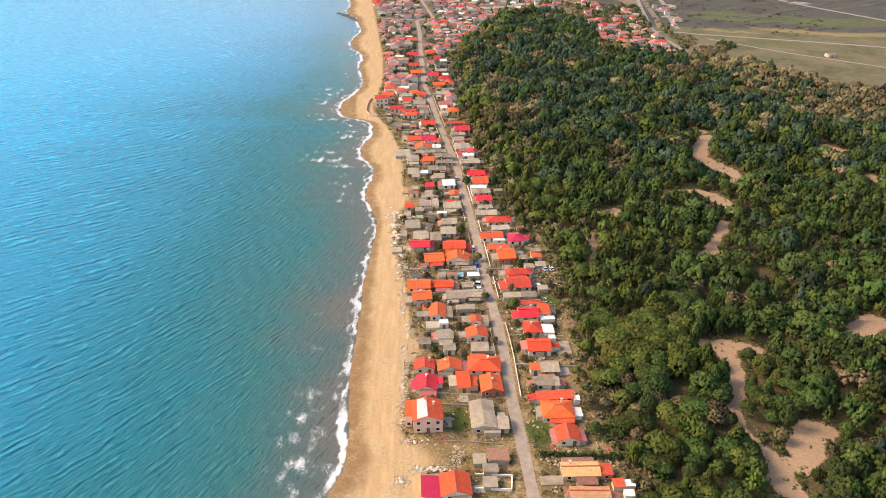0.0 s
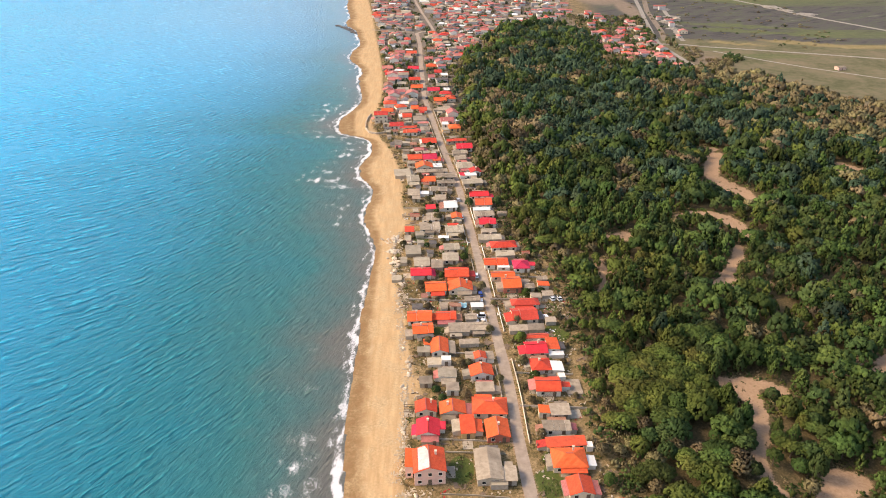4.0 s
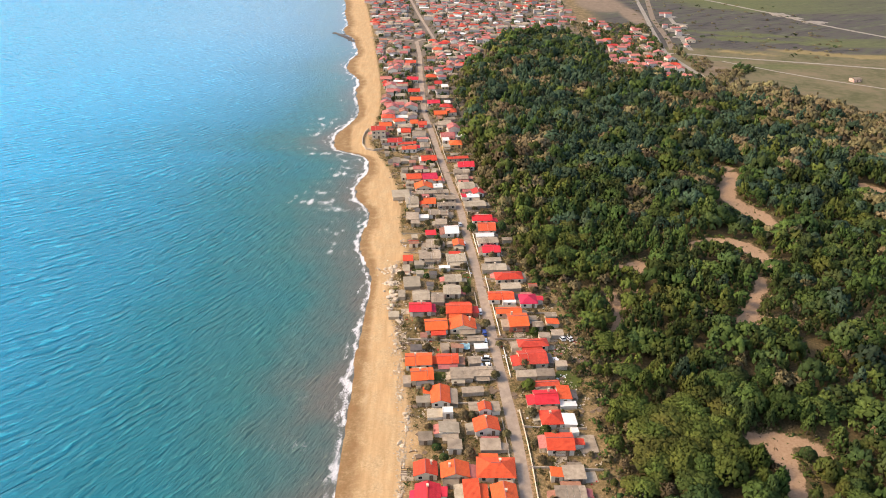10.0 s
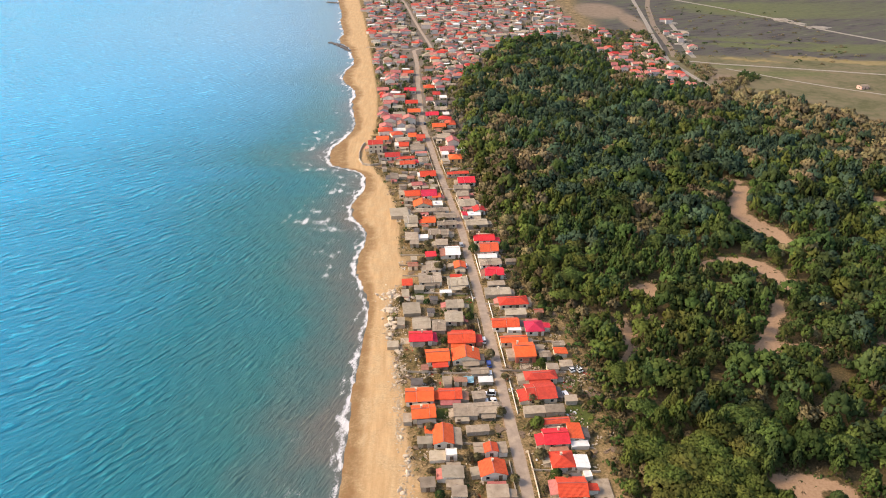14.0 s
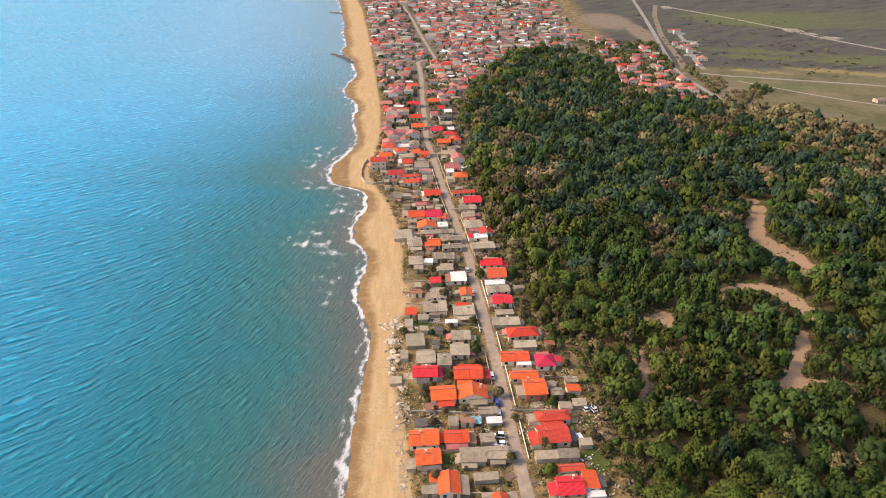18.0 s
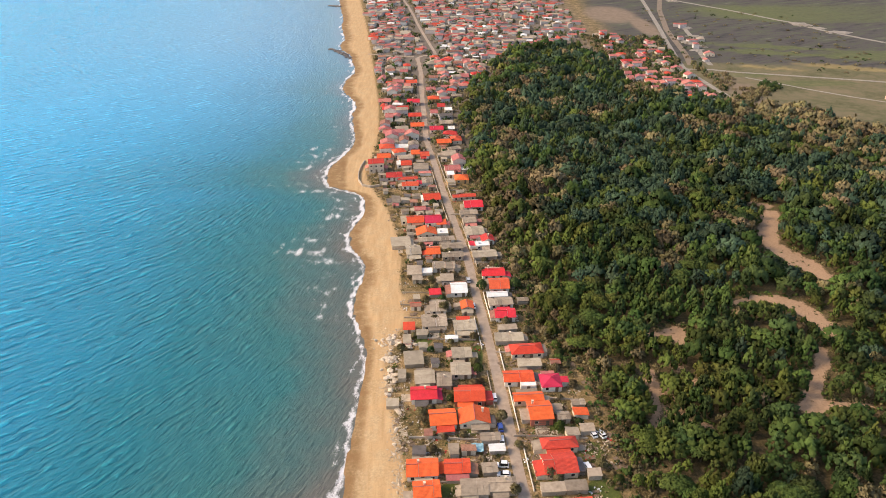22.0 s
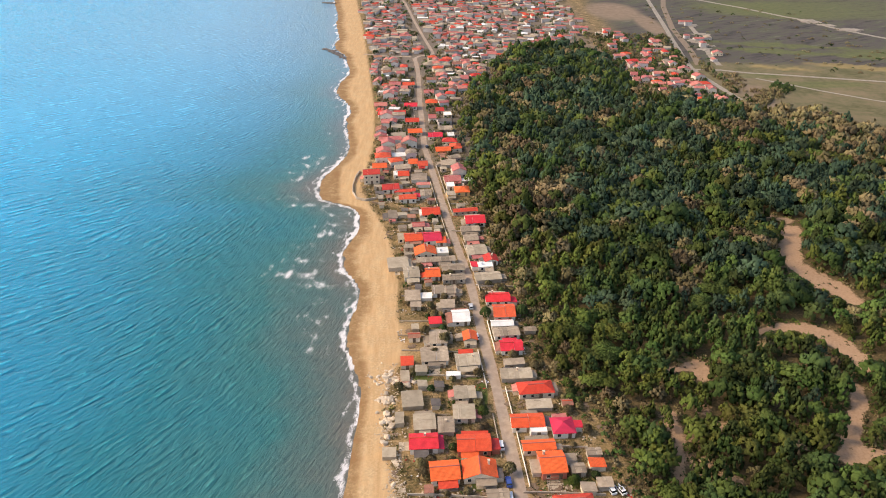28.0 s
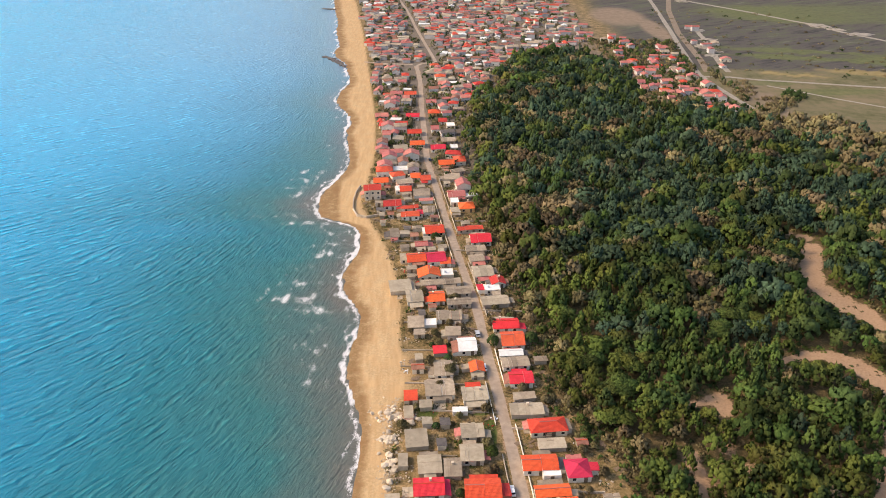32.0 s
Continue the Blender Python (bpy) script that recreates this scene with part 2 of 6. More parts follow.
shore = curve([(-36.6, 106.2), (-34.2, 151), (-30.4, 162.8), (-30.4, 177), (-32.3, 195.9), (-33.3, 218.3), (-34.1, 247.8), (-34.2, 284.4), (-33.3, 311.5), (-33.7, 329.2),
               (-37.1, 342.2), (-42.3, 361), (-42.3, 373), (-40.6, 383), (-40.6, 392), (-43, 404), (-47.6, 411.5), (-50.4, 421), (-51.6, 431), (-50.2, 440), (-47.6, 449), (-47.4, 466), (-49, 474.5), (-54, 481.5), (-62, 486.6),
               (-69.5, 491), (-72.8, 500), (-75, 514), (-73, 526), (-68.5, 541), (-65.3, 554), (-64.6, 572), (-69.2, 604), (-72.6, 627), (-72.2, 650), (-78, 671), (-86, 688), (-89, 705), (-88.8, 723), (-85, 746),
               (-85.6, 765), (-90.5, 789), (-96, 818), (-107, 842), (-110.7, 856), (-110, 890), (-115, 920), (-122, 962), (-126, 1005), (-138, 1077), (-148.7, 1151.7)])
beach_top = curve([(-10.6, 106.2), (-9.4, 141.6), (-7.7, 156.9), (-7.1, 165.2), (-14.8, 177), (-15, 195.9), (-14.5, 214.8), (-13.7, 232.5), (-16.5, 252.5), (-19.4, 274.9), (-24.2, 299.7), (-26.4, 329.2),
                   (-23.4, 343.4), (-25.4, 377.6), (-26.5, 401.2), (-34.7, 451.9), (-46, 486.2), (-52.4, 505), (-51.9, 531), (-51.4, 554.6), (-55.5, 633.7), (-67.8, 741), (-89.7, 920.4), (-119.2, 1132.8)])
street = curve([(27.7, 106.2), (26.7, 151), (25.4, 172.3), (23.7, 197.1), (22.9, 221.8), (20.4, 252.5), (17.2, 295), (14.4, 329.2), (10.6, 367), (7.8, 398.8), (4, 426), (-1.5, 463.7),
                (-7.8, 510.9), (-12, 542.8), (-15.6, 569.9), (-17.7, 604.2), (-21.8, 678.5), (-25.4, 757.6), (-30.7, 815.4), (-38.9, 936.9), (-47.2, 1026.6), (-70.8, 1180)])
wood_edge = curve([(59, 106), (57, 150), (55.5, 170), (53.5, 197), (53, 226), (54, 250), (53, 267), (52, 285), (51, 300), (48, 317), (42, 329), (36, 339), (32.5, 351), (30.5, 371), (26.8, 391), (23, 413),
                   (17, 474.4), (7, 566.4), (4.7, 646.6), (14.2, 684.4), (28.3, 722.2), (43.7, 793), (59, 831.9), (88.5, 849.6)])
SEA_LEVEL = -0.6
PATHS = (  # bare sand in the wood: x, y, radius
    [(169, 452, 4.6), (164.5, 442, 5.0), (159, 432, 5.0), (155.5, 421, 5.2), (155.5, 413, 6.0), (158, 406.5, 6.8), (162, 400, 7.2), (165.5, 393, 6.4), (166.5, 385, 4.2)],
    [(158, 472, 1.6), (165, 467, 1.8), (171.5, 461, 3.0)], [(149, 424, 1.8), (154, 423, 3.0)],
    [(116, 361, 1.4), (123, 365, 2.2), (131, 366.2, 3.0), (138, 365.2, 3.8), (144, 361.5, 4.6), (147.5, 355, 5.0), (148.6, 347, 4.6), (147.6, 340, 3.4)],
    [(139.4, 329, 2.8), (136.5, 320, 3.3), (131, 312, 2.6), (125, 302, 3.4), (121.5, 295.5, 4.8), (129, 297, 3.4), (136, 297, 2.2), (143, 297, 1.6)],
    [(71.5, 316, 1.9), (71, 305, 2.1), (68, 292, 2.0), (64.5, 281, 1.7)], [(85, 308.5, 2.4)], [(81, 287, 2.0)],
    [(77, 338.5, 1.7), (84, 341, 2.6), (89, 342.5, 4.0), (88, 334.5, 3.2)],
    [(99, 225, 4.2), (106, 226.5, 4.6), (105, 217.5, 4.4), (104.6, 208, 3.2), (101.6, 199, 2.6), (96, 187, 2.6), (96.6, 179, 2.6), (99.2, 171.7, 3.0), (103.5, 167, 3.6), (111, 165, 4.4), (114, 173, 6.6), (119, 181.5, 4.8), (123, 179.5, 4.4)],
    [(106, 226.5, 4.0), (112, 225, 3.4), (117.4, 222, 3.0), (120, 215, 2.2)], [(103.5, 166, 3.6), (101, 160, 4.8), (101.4, 153.5, 5.0), (103, 145, 5.6)],
    [(155, 231.4, 2.6), (162, 236, 5.0), (170, 241.5, 5.6)], [(166, 231, 3.4)], [(140.8, 197.6, 1.8)], [(132, 175.5, 2.8), (135.5, 172.8, 2.6)], [(168.3, 297, 3.2)],
    [(238.6, 436, 5.5), (244, 428.5, 4.6)], [(243.6, 385, 6.0)], [(142, 528, 2.2)], [(118, 612, 2.6)],
)
SOIL = ((85, 308, 5, 5), (73.5, 301, 4.5, 7), (74, 292, 4, 5), (81, 286, 5, 4), (70, 310, 3, 8), (83, 318, 4, 4), (143, 229, 6, 6), (150, 214, 5, 6), (152, 240, 5, 4), (96, 250, 4, 3))


def near_paths(x, y):
    """Distance past the bare patches' edge; negative inside."""
    best = np.full(np.shape(x), 1e9)
    for chain in PATHS:
        for (ax, ay, ar), (bx, by, br) in zip(chain, chain[1:]):
            vx, vy = bx - ax, by - ay
            u = np.clip(((x - ax) * vx + (y - ay) * vy) / (vx * vx + vy * vy + 1e-6), 0, 1)
            best = np.minimum(best, np.hypot(x - ax - u * vx, y - ay - u * vy) - (ar + u * (br - ar)))
        ax, ay, ar = chain[0]
        best = np.minimum(best, np.hypot(x - ax, y - ay) - ar)
    return best + 0.7


def wood_far(x):
    """The wood's inland edge: y as a function of x."""
    return np.interp(x, [0, 43.7, 70.8, 132.2, 142.8, 144, 188.8, 224.2, 253.7, 273.8, 283.2, 389.4, 708], [660.8, 796.5, 840.2, 826, 755.2, 690.3, 656.1, 637.2, 632.5, 607.7, 578.2, 483.8, 354])


def in_wood(x, y):
    return (x > wood_edge(y)) & (y < wood_far(x))


def calm_shore(y):
    """The waterline with its spits smoothed away."""
    return np.mean([shore(np.asarray(y) + k) for k in np.arange(-60, 61, 10)], axis=0)


def ripple(x, y, size, seed=0):
    """Cheap smooth noise, about -1 to 1."""
    r = np.random.RandomState(seed)
    out = np.zeros(np.shape(x))
    for _ in range(7):
        a, p, k = r.uniform(0, 6.283), r.uniform(0, 6.283), r.uniform(0.6, 1.7) / size
        out += np.sin((x * math.cos(a) + y * math.sin(a)) * 6.283 * k + p)
    return out / 3.2


def sheet(name, xs, ys, height, material, layers):
    X, Y = np.meshgrid(xs, ys)
    Z = height(X, Y)
    n, m = len(xs), len(ys)
    i = np.arange((m - 1) * (n - 1))
    a = (i // (n - 1)) * n + i % (n - 1)
    me = bpy.data.meshes.new(name)
    me.vertices.add(n * m)
    me.vertices.foreach_set("co", np.stack([X, Y, Z], -1).ravel())
    me.loops.add(4 * len(a))
    me.loops.foreach_set("vertex_index", np.stack([a, a + 1, a + n + 1, a + n], 1).ravel())
    me.polygons.add(len(a))
    me.polygons.foreach_set("loop_start", np.arange(len(a)) * 4)
    me.update(calc_edges=True)
    me.polygons.foreach_set("use_smooth", np.ones(len(a), bool))
    for key, values in layers(X, Y).items():
        me.attributes.new(key, "FLOAT", "POINT").data.foreach_set("value", values.ravel().astype(np.float32))
    me.materials.append(material)
    return new(name, me)


def ground_height(x, y):
    d = (x - shore(y)) / np.maximum(beach_top(y) - shore(y), 4)
    z = np.where(d < 0, SEA_LEVEL - 0.1 + d * 1.6, np.clip(d, 0, 1) ** 0.8 * 0.6 - 0.6)
    z = np.maximum(z, -3.0)
    z = z + np.where((d > 0.05) & (d < 1), 0.06 * ripple(x, y, 9, 3), 0)
    wood = np.clip((x - wood_edge(y) - 4) / 12, 0, 1) * np.clip((wood_far(x) - 12 - y) / 20, 0, 1)
    return z + wood * (0.5 + 0.5 * ripple(x, y, 40, 5)) * 0.9


# soil, sand, grass, road dust and fields
GROUND, t, b = nodes_of("ground")
at = place(t)
fine, mid, wide = noisy(t, at, 1.2, 6, 0.65), noisy(t, at, 0.16, 6, 0.6), noisy(t, at, 0.03, 5)
trails = noisy(t, place(t, (0.5, 0.06, 1), 0.03), 1.0, 6, 0.65)
dry_sand = ramp(t, calc(t, "ADD", calc(t, "MULTIPLY", mid, 0.5), calc(t, "MULTIPLY", trails, 0.5)), [(0.36, (0.55, 0.345, 0.175)), (0.5, (0.69, 0.45, 0.24)), (0.62, (0.79, 0.56, 0.33))])
wet_sand = ramp(t, mid, [(0.3, (0.28, 0.15, 0.07)), (0.7, (0.37, 0.22, 0.11))])
sand = mixed(t, grey(t, calc(t, "ADD", attr(t, "up"), calc(t, "MULTIPLY", mid, 0.35)), 0.33, 0.64), wet_sand, dry_sand)
yard = ramp(t, calc(t, "ADD", calc(t, "MULTIPLY", fine, 0.5), calc(t, "MULTIPLY", mid, 0.5)),
            [(0.4, (0.085, 0.07, 0.026)), (0.47, (0.17, 0.12, 0.052)), (0.54, (0.28, 0.19, 0.095)), (0.65, (0.48, 0.335, 0.18))])
floor_ = ramp(t, fine, [(0.3, (0.05, 0.042, 0.018)), (0.5, (0.1, 0.075, 0.036)), (0.7, (0.19, 0.13, 0.07))])
bare = ramp(t, fine, [(0.3, (0.31, 0.195, 0.12)), (0.7, (0.45, 0.295, 0.187))])
meadow = ramp(t, calc(t, "ADD", calc(t, "MULTIPLY", mid, 0.4), calc(t, "MULTIPLY", wide, 0.6)), [(0.38, (0.097, 0.097, 0.045)), (0.5, (0.155, 0.134, 0.074)), (0.62, (0.2, 0.155, 0.094))])
heath = ramp(t, noisy(t, place(t, (0.25, 1, 1), 0.5), 0.09, 8, 0.72), [(0.36, (0.045, 0.043, 0.042)), (0.48, (0.092, 0.08, 0.074)), (0.58, (0.09, 0.096, 0.062)), (0.68, (0.16, 0.14, 0.118)), (0.75, (0.3, 0.275, 0.24))])
colour = mixed(t, grey(t, calc(t, "ADD", attr(t, "inland"), calc(t, "MULTIPLY", mid, 0.4)), 0.05, 0.4), sand, yard)
colour = mixed(t, grey(t, calc(t, "ADD", attr(t, "wood"), calc(t, "MULTIPLY", mid, 0.6)), 0.4, 0.9), colour, floor_)
colour = mixed(t, attr(t, "town"), colour, ramp(t, fine, [(0.3, (0.1, 0.085, 0.07)), (0.7, (0.24, 0.2, 0.17))]))
colour = mixed(t, attr(t, "meadow"), colour, meadow)
colour = mixed(t, attr(t, "heath"), colour, heath)
colour = mixed(t, attr(t, "yellow"), colour, ramp(t, mid, [(0.3, (0.26, 0.19, 0.075)), (0.7, (0.34, 0.26, 0.12))]))
colour = mixed(t, attr(t, "fallow"), colour, ramp(t, mid, [(0.3, (0.19, 0.14, 0.1)), (0.7, (0.27, 0.2, 0.145))]))
colour = mixed(t, calc(t, "MULTIPLY", attr(t, "crop"), 0.8), colour, ramp(t, mid, [(0.3, (0.09, 0.11, 0.045)), (0.7, (0.15, 0.155, 0.06))]))
colour = mixed(t, grey(t, calc(t, "ADD", attr(t, "lawn"), calc(t, "MULTIPLY", calc(t, "SUBTRACT", fine, 0.5), 0.8)), 0.35, 0.7), colour, ramp(t, fine, [(0.3, (0.055, 0.078, 0.018)), (0.7, (0.115, 0.13, 0.036))]))
colour = mixed(t, grey(t, calc(t, "ADD", attr(t, "bare"), calc(t, "MULTIPLY", calc(t, "SUBTRACT", fine, 0.5), 0.9)), 0.3, 0.7), colour, bare)
t.links.new(colour, b.inputs["Base Color"])
b.inputs["Roughness"].default_value = 0.95
b.inputs["Specular IOR Level"].default_value = 0.15
bumped(t, b, calc(t, "ADD", fine, calc(t, "MULTIPLY", mid, 2.0)), 0.5, 0.15)


def soft(v, lo, hi):
    u = np.clip((v - lo) / (hi - lo), 0, 1)
    return u * u * (3 - 2 * u)


LAWNS = ((43.3, 274.6, 4, 5), (8.2, 324, 2.2, 9), (-2, 258.5, 3, 3), (44, 258, 5, 6), (5, 184.6, 4, 6), (31, 179, 5, 6), (6, 338, 4, 3.5), (33, 189, 3, 4), (-12, 337, 4, 4), (6, 286, 2, 4), (36, 286, 5, 3), (9.5, 327, 2, 7))
TRACKS = ((8, 171.6, 17, 3.6), (-7, 169.5, 9, 6), (0, 166, 6, 3), (-3, 190, 7, 2.2), (-9, 222, 5, 9), (49, 232, 3.5, 16), (47, 300, 4, 14), (-14, 316, 6, 14), (-15, 352, 7, 10), (-16, 368, 6, 8), (-10, 300, 6, 5), (45, 206, 3, 8))


def spots_of(X, Y, spots):
    return np.max([soft(1.25 - np.hypot((X - x) / rx, (Y - y) / ry), 0, 0.5) for x, y, rx, ry in spots], axis=0)


def ground_layers(X, Y):
    w, far = wood_edge(Y), wood_far(X)
    inland = soft(X - beach_top(Y), 1.5, 9) * (1 - 0.85 * spots_of(X + 1.5 * ripple(X, Y, 8, 51), Y + 1.2 * ripple(X, Y, 9, 52), TRACKS))
    wood = np.where(Y < far + 4, soft(X - w, -4, 6), 0) * soft(far + 8 - Y, 0, 10)
    open_land = soft(Y - far, -2, 6) * soft(X, 139, 149) * soft(X - 0.02 * Y - 141, 0, 35)
    heath = np.maximum(soft(Y - (814 - 0.15 * X), 0, 14) * open_land, soft(X - 177, 0, 45) * soft(Y, 1000, 1060))
    line = calm_shore(Y)
    return {"up": np.clip(np.minimum(X - shore(Y), X - line + 3) / np.maximum(beach_top(Y) - line, 3), 0, 2), "inland": inland, "wood": wood,
            "town": soft(Y, 480, 600) * soft(X - beach_top(Y), 4, 12) * (1 - soft(X, 120, 175)) * 0.85, "meadow": open_land, "heath": heath, "lawn": spots_of(X, Y, LAWNS),
            "yellow": 0.75 * spots_of(X + 6 * ripple(X, Y, 30, 61), Y + 0.33 * X + 3 * ripple(X, Y, 22, 62), ((292, 859, 26, 5), (356, 884, 34, 9), (420, 880, 50, 8))), "fallow": np.maximum(spots_of(X, Y, ((198, 1030, 30, 55), (222, 955, 12, 60))), 0.7 * spots_of(X + 5 * ripple(X, Y, 25, 64), Y, ((236, 690, 12, 45), (246, 735, 18, 9)))),
            "crop": np.maximum(spots_of(X + 8 * ripple(X, Y, 50, 65), Y + 0.25 * X + 5 * ripple(X, Y, 30, 66), ((330, 902, 75, 10), (330, 930, 90, 8), (430, 905, 70, 22), (420, 1130, 120, 60))), 0.8 * spots_of(X, Y, ((258, 738, 24, 7), (300, 712, 40, 9)))),
            "bare": np.maximum(np.maximum(soft(-near_paths(X, Y) + 0.8 * ripple(X, Y, 7, 91), -1.6, 1.0), 0.55 * spots_of(X + 1.5 * ripple(X, Y, 8, 53), Y, SOIL)), (1 - soft(np.abs(X - street(Y)), 1.7, 2.9)) * 0.7 * (Y < 806))}


def steps(*stretches):
    return np.unique(np.concatenate([np.arange(a, b, s) for a, b, s in stretches]))


ground = tagged(sheet("ground", steps((-4500, -200, 430), (-200, -70, 2.5), (-70, 150, 1.7), (150, 390, 3.5), (390, 4600, 300)),
                      steps((-600, 120, 90), (120, 390, 1.8), (390, 850, 3.5), (850, 1300, 9), (1300, 4700, 300)), ground_height, GROUND, ground_layers),
               "sandy beach, village yards, wood floor and open fields", "ground", kind="structure")

# the sea
WATER, t, b = nodes_of("sea_water")
d = attr(t, "off")
at = place(t)
wander = noisy(t, at, 0.018, 4)
reach = calc(t, "ADD", d, calc(t, "MULTIPLY", calc(t, "SUBTRACT", wander, 0.5), 60))
# outer stops hold the sky's reflection on distant water, mixed into the colour
water = ramp(t, calc(t, "MULTIPLY", reach, 1 / 420), [(0.0, (0.13, 0.13, 0.115)), (0.035, (0.075, 0.13, 0.123)), (0.08, (0.03, 0.145, 0.15)), (0.17, (0.008, 0.158, 0.208)), (0.3, (0.005, 0.212, 0.357)), (0.6, (0.0, 0.31, 0.57)), (0.95, (0.0, 0.36, 0.66))])
def swell(across, along, detail, seed):
    """Broken crests that swing round towards the shore: noise drawn out along the sweep of the waves."""
    axes = t.nodes.new("ShaderNodeSeparateXYZ")
    t.links.new(place(t, (1, 1, 1), 0.62 + seed), axes.inputs[0])
    joined = t.nodes.new("ShaderNodeCombineXYZ")
    t.links.new(calc(t, "MULTIPLY", attr(t, "sweep"), across), joined.inputs[0])
    t.links.new(calc(t, "MULTIPLY", axes.outputs[0], along), joined.inputs[1])
    joined.inputs[2].default_value = seed * 40
    return noisy(t, joined.outputs[0], 1.0, detail, 0.55, 0.5)


# distance haze over the far inshore water, mixed into its colour
water = mixed(t, attr(t, "sea_haze"), water, (0.19, 0.36, 0.52))
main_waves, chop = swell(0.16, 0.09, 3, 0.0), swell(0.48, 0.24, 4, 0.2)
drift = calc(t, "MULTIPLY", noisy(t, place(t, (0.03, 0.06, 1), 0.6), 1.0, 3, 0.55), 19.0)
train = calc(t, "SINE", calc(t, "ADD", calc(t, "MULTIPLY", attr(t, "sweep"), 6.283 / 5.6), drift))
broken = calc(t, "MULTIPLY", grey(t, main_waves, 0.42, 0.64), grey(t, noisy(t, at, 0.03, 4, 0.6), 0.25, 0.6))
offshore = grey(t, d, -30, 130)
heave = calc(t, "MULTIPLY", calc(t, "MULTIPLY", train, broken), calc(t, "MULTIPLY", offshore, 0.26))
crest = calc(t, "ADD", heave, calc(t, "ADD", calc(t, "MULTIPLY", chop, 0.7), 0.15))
# crest highlights and trough shade are painted into the water colour
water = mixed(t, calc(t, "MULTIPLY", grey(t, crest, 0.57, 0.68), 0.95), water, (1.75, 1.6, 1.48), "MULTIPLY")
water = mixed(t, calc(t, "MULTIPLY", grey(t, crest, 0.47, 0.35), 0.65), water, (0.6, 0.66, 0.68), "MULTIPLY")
lace = noisy(t, place(t, (1, 0.6, 1), 0.5), 1.3, 6, 0.75, 2.0)
lace = calc(t, "ADD", calc(t, "MULTIPLY", lace, 0.6), calc(t, "MULTIPLY", noisy(t, place(t, (1, 0.5, 1)), 0.28, 4, 0.6), 0.4))
foam = calc(t, "MULTIPLY", grey(t, calc(t, "ADD", attr(t, "foam"), calc(t, "MULTIPLY", calc(t, "SUBTRACT", lace, 0.5), 3.0)), 0.42, 0.85), 0.85)
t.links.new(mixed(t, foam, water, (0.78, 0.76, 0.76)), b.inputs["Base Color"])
t.links.new(calc(t, "MULTIPLY_ADD", foam, 0.5), b.inputs["Roughness"])
b.inputs["Roughness"].links[0].from_node.inputs[2].default_value = 0.2
b.inputs["IOR"].default_value = 1.333
b.inputs["Specular IOR Level"].default_value = 0.2
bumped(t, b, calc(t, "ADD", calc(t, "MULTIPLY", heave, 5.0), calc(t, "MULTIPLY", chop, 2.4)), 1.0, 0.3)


def sea_height(x, y):
    off = shore(y) - x
    amp = np.clip(off / 25, 0, 1) * np.clip((1000 - np.hypot(x, y)) / 400, 0, 1)
    return SEA_LEVEL + 0.12 * amp * ripple(x, y, 11, 21)


def sea_layers(X, Y):
    off = shore(Y) - X + 0.9 * ripple(X, Y, 14, 31) + 0.5 * ripple(X, Y, 5, 32)
    foam = np.exp(-((off - 0.7) / 1.4) ** 2) * (0.85 + 0.25 * ripple(X, Y, 22, 36)) + np.exp(-((off - 3.6 - 1.2 * ripple(X, Y, 30, 33)) / 0.8) ** 2) * 0.5 * soft(ripple(X, Y, 25, 34), -0.4, 0.2)
    for y0, reach, size, power in ((157, 14, 11, 0.62), (177, 14, 11, 0.55), (192, 12, 7, 0.5), (218, 15, 8, 0.35), (242, 11, 7, 0.3), (354, 12, 15, 0.4), (375, 17, 14, 0.36), (415, 20, 18, 0.5), (398, 26, 9, 0.4), (445, 18, 12, 0.45), (466, 12, 19, 0.5), (482, 26, 12, 0.42), (519, 14, 21, 0.5), (545, 20, 14, 0.45), (590, 12, 30, 0.4), (661, 12, 24, 0.4), (767, 14, 35, 0.4)):
        foam += 1.0 * power * np.exp(-((Y - y0 - 0.25 * off) / size) ** 2 - ((off - reach) / (reach * 0.7)) ** 2) * (0.7 + 0.5 * ripple(X, Y, 9, 35))
    d = np.clip(calm_shore(Y) - X, 0, None)
    swing = np.clip(d / 150, 0, 1)
    swept = 150 * (2.0 * swing - 1.35 * (swing ** 3 - swing ** 4 / 2)) + 0.65 * np.maximum(d - 150, 0)
    # off is stretched along the coast so far water takes the brighter stops
    return {"off": off * (1 + 1.3 * soft(Y, 330, 900)) + 75 * soft(Y, 380, 950) * soft(off, 2, 70), "sweep": Y + swept, "sea_haze": 0.7 * soft(Y, 430, 950) * (1 - soft(off, 30, 420)), "foam": np.clip(foam, 0, 1.2)}


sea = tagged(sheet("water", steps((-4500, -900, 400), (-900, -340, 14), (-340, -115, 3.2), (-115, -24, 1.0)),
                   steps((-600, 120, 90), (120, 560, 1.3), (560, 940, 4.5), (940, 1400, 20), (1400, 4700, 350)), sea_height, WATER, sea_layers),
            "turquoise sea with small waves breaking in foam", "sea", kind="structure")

# the street, a strip a little above the ground
ASPHALT = surface("worn_asphalt", (0.29, 0.22, 0.165), (0.4, 0.31, 0.24), 0.5, 0.92, 0.3, (0.46, 0.355, 0.25), 0.0)
DUST = surface("dusty_track", (0.22, 0.19, 0.155), (0.36, 0.315, 0.26), 0.3, 0.92, 0.3, (0.25, 0.2, 0.15), 0.0)


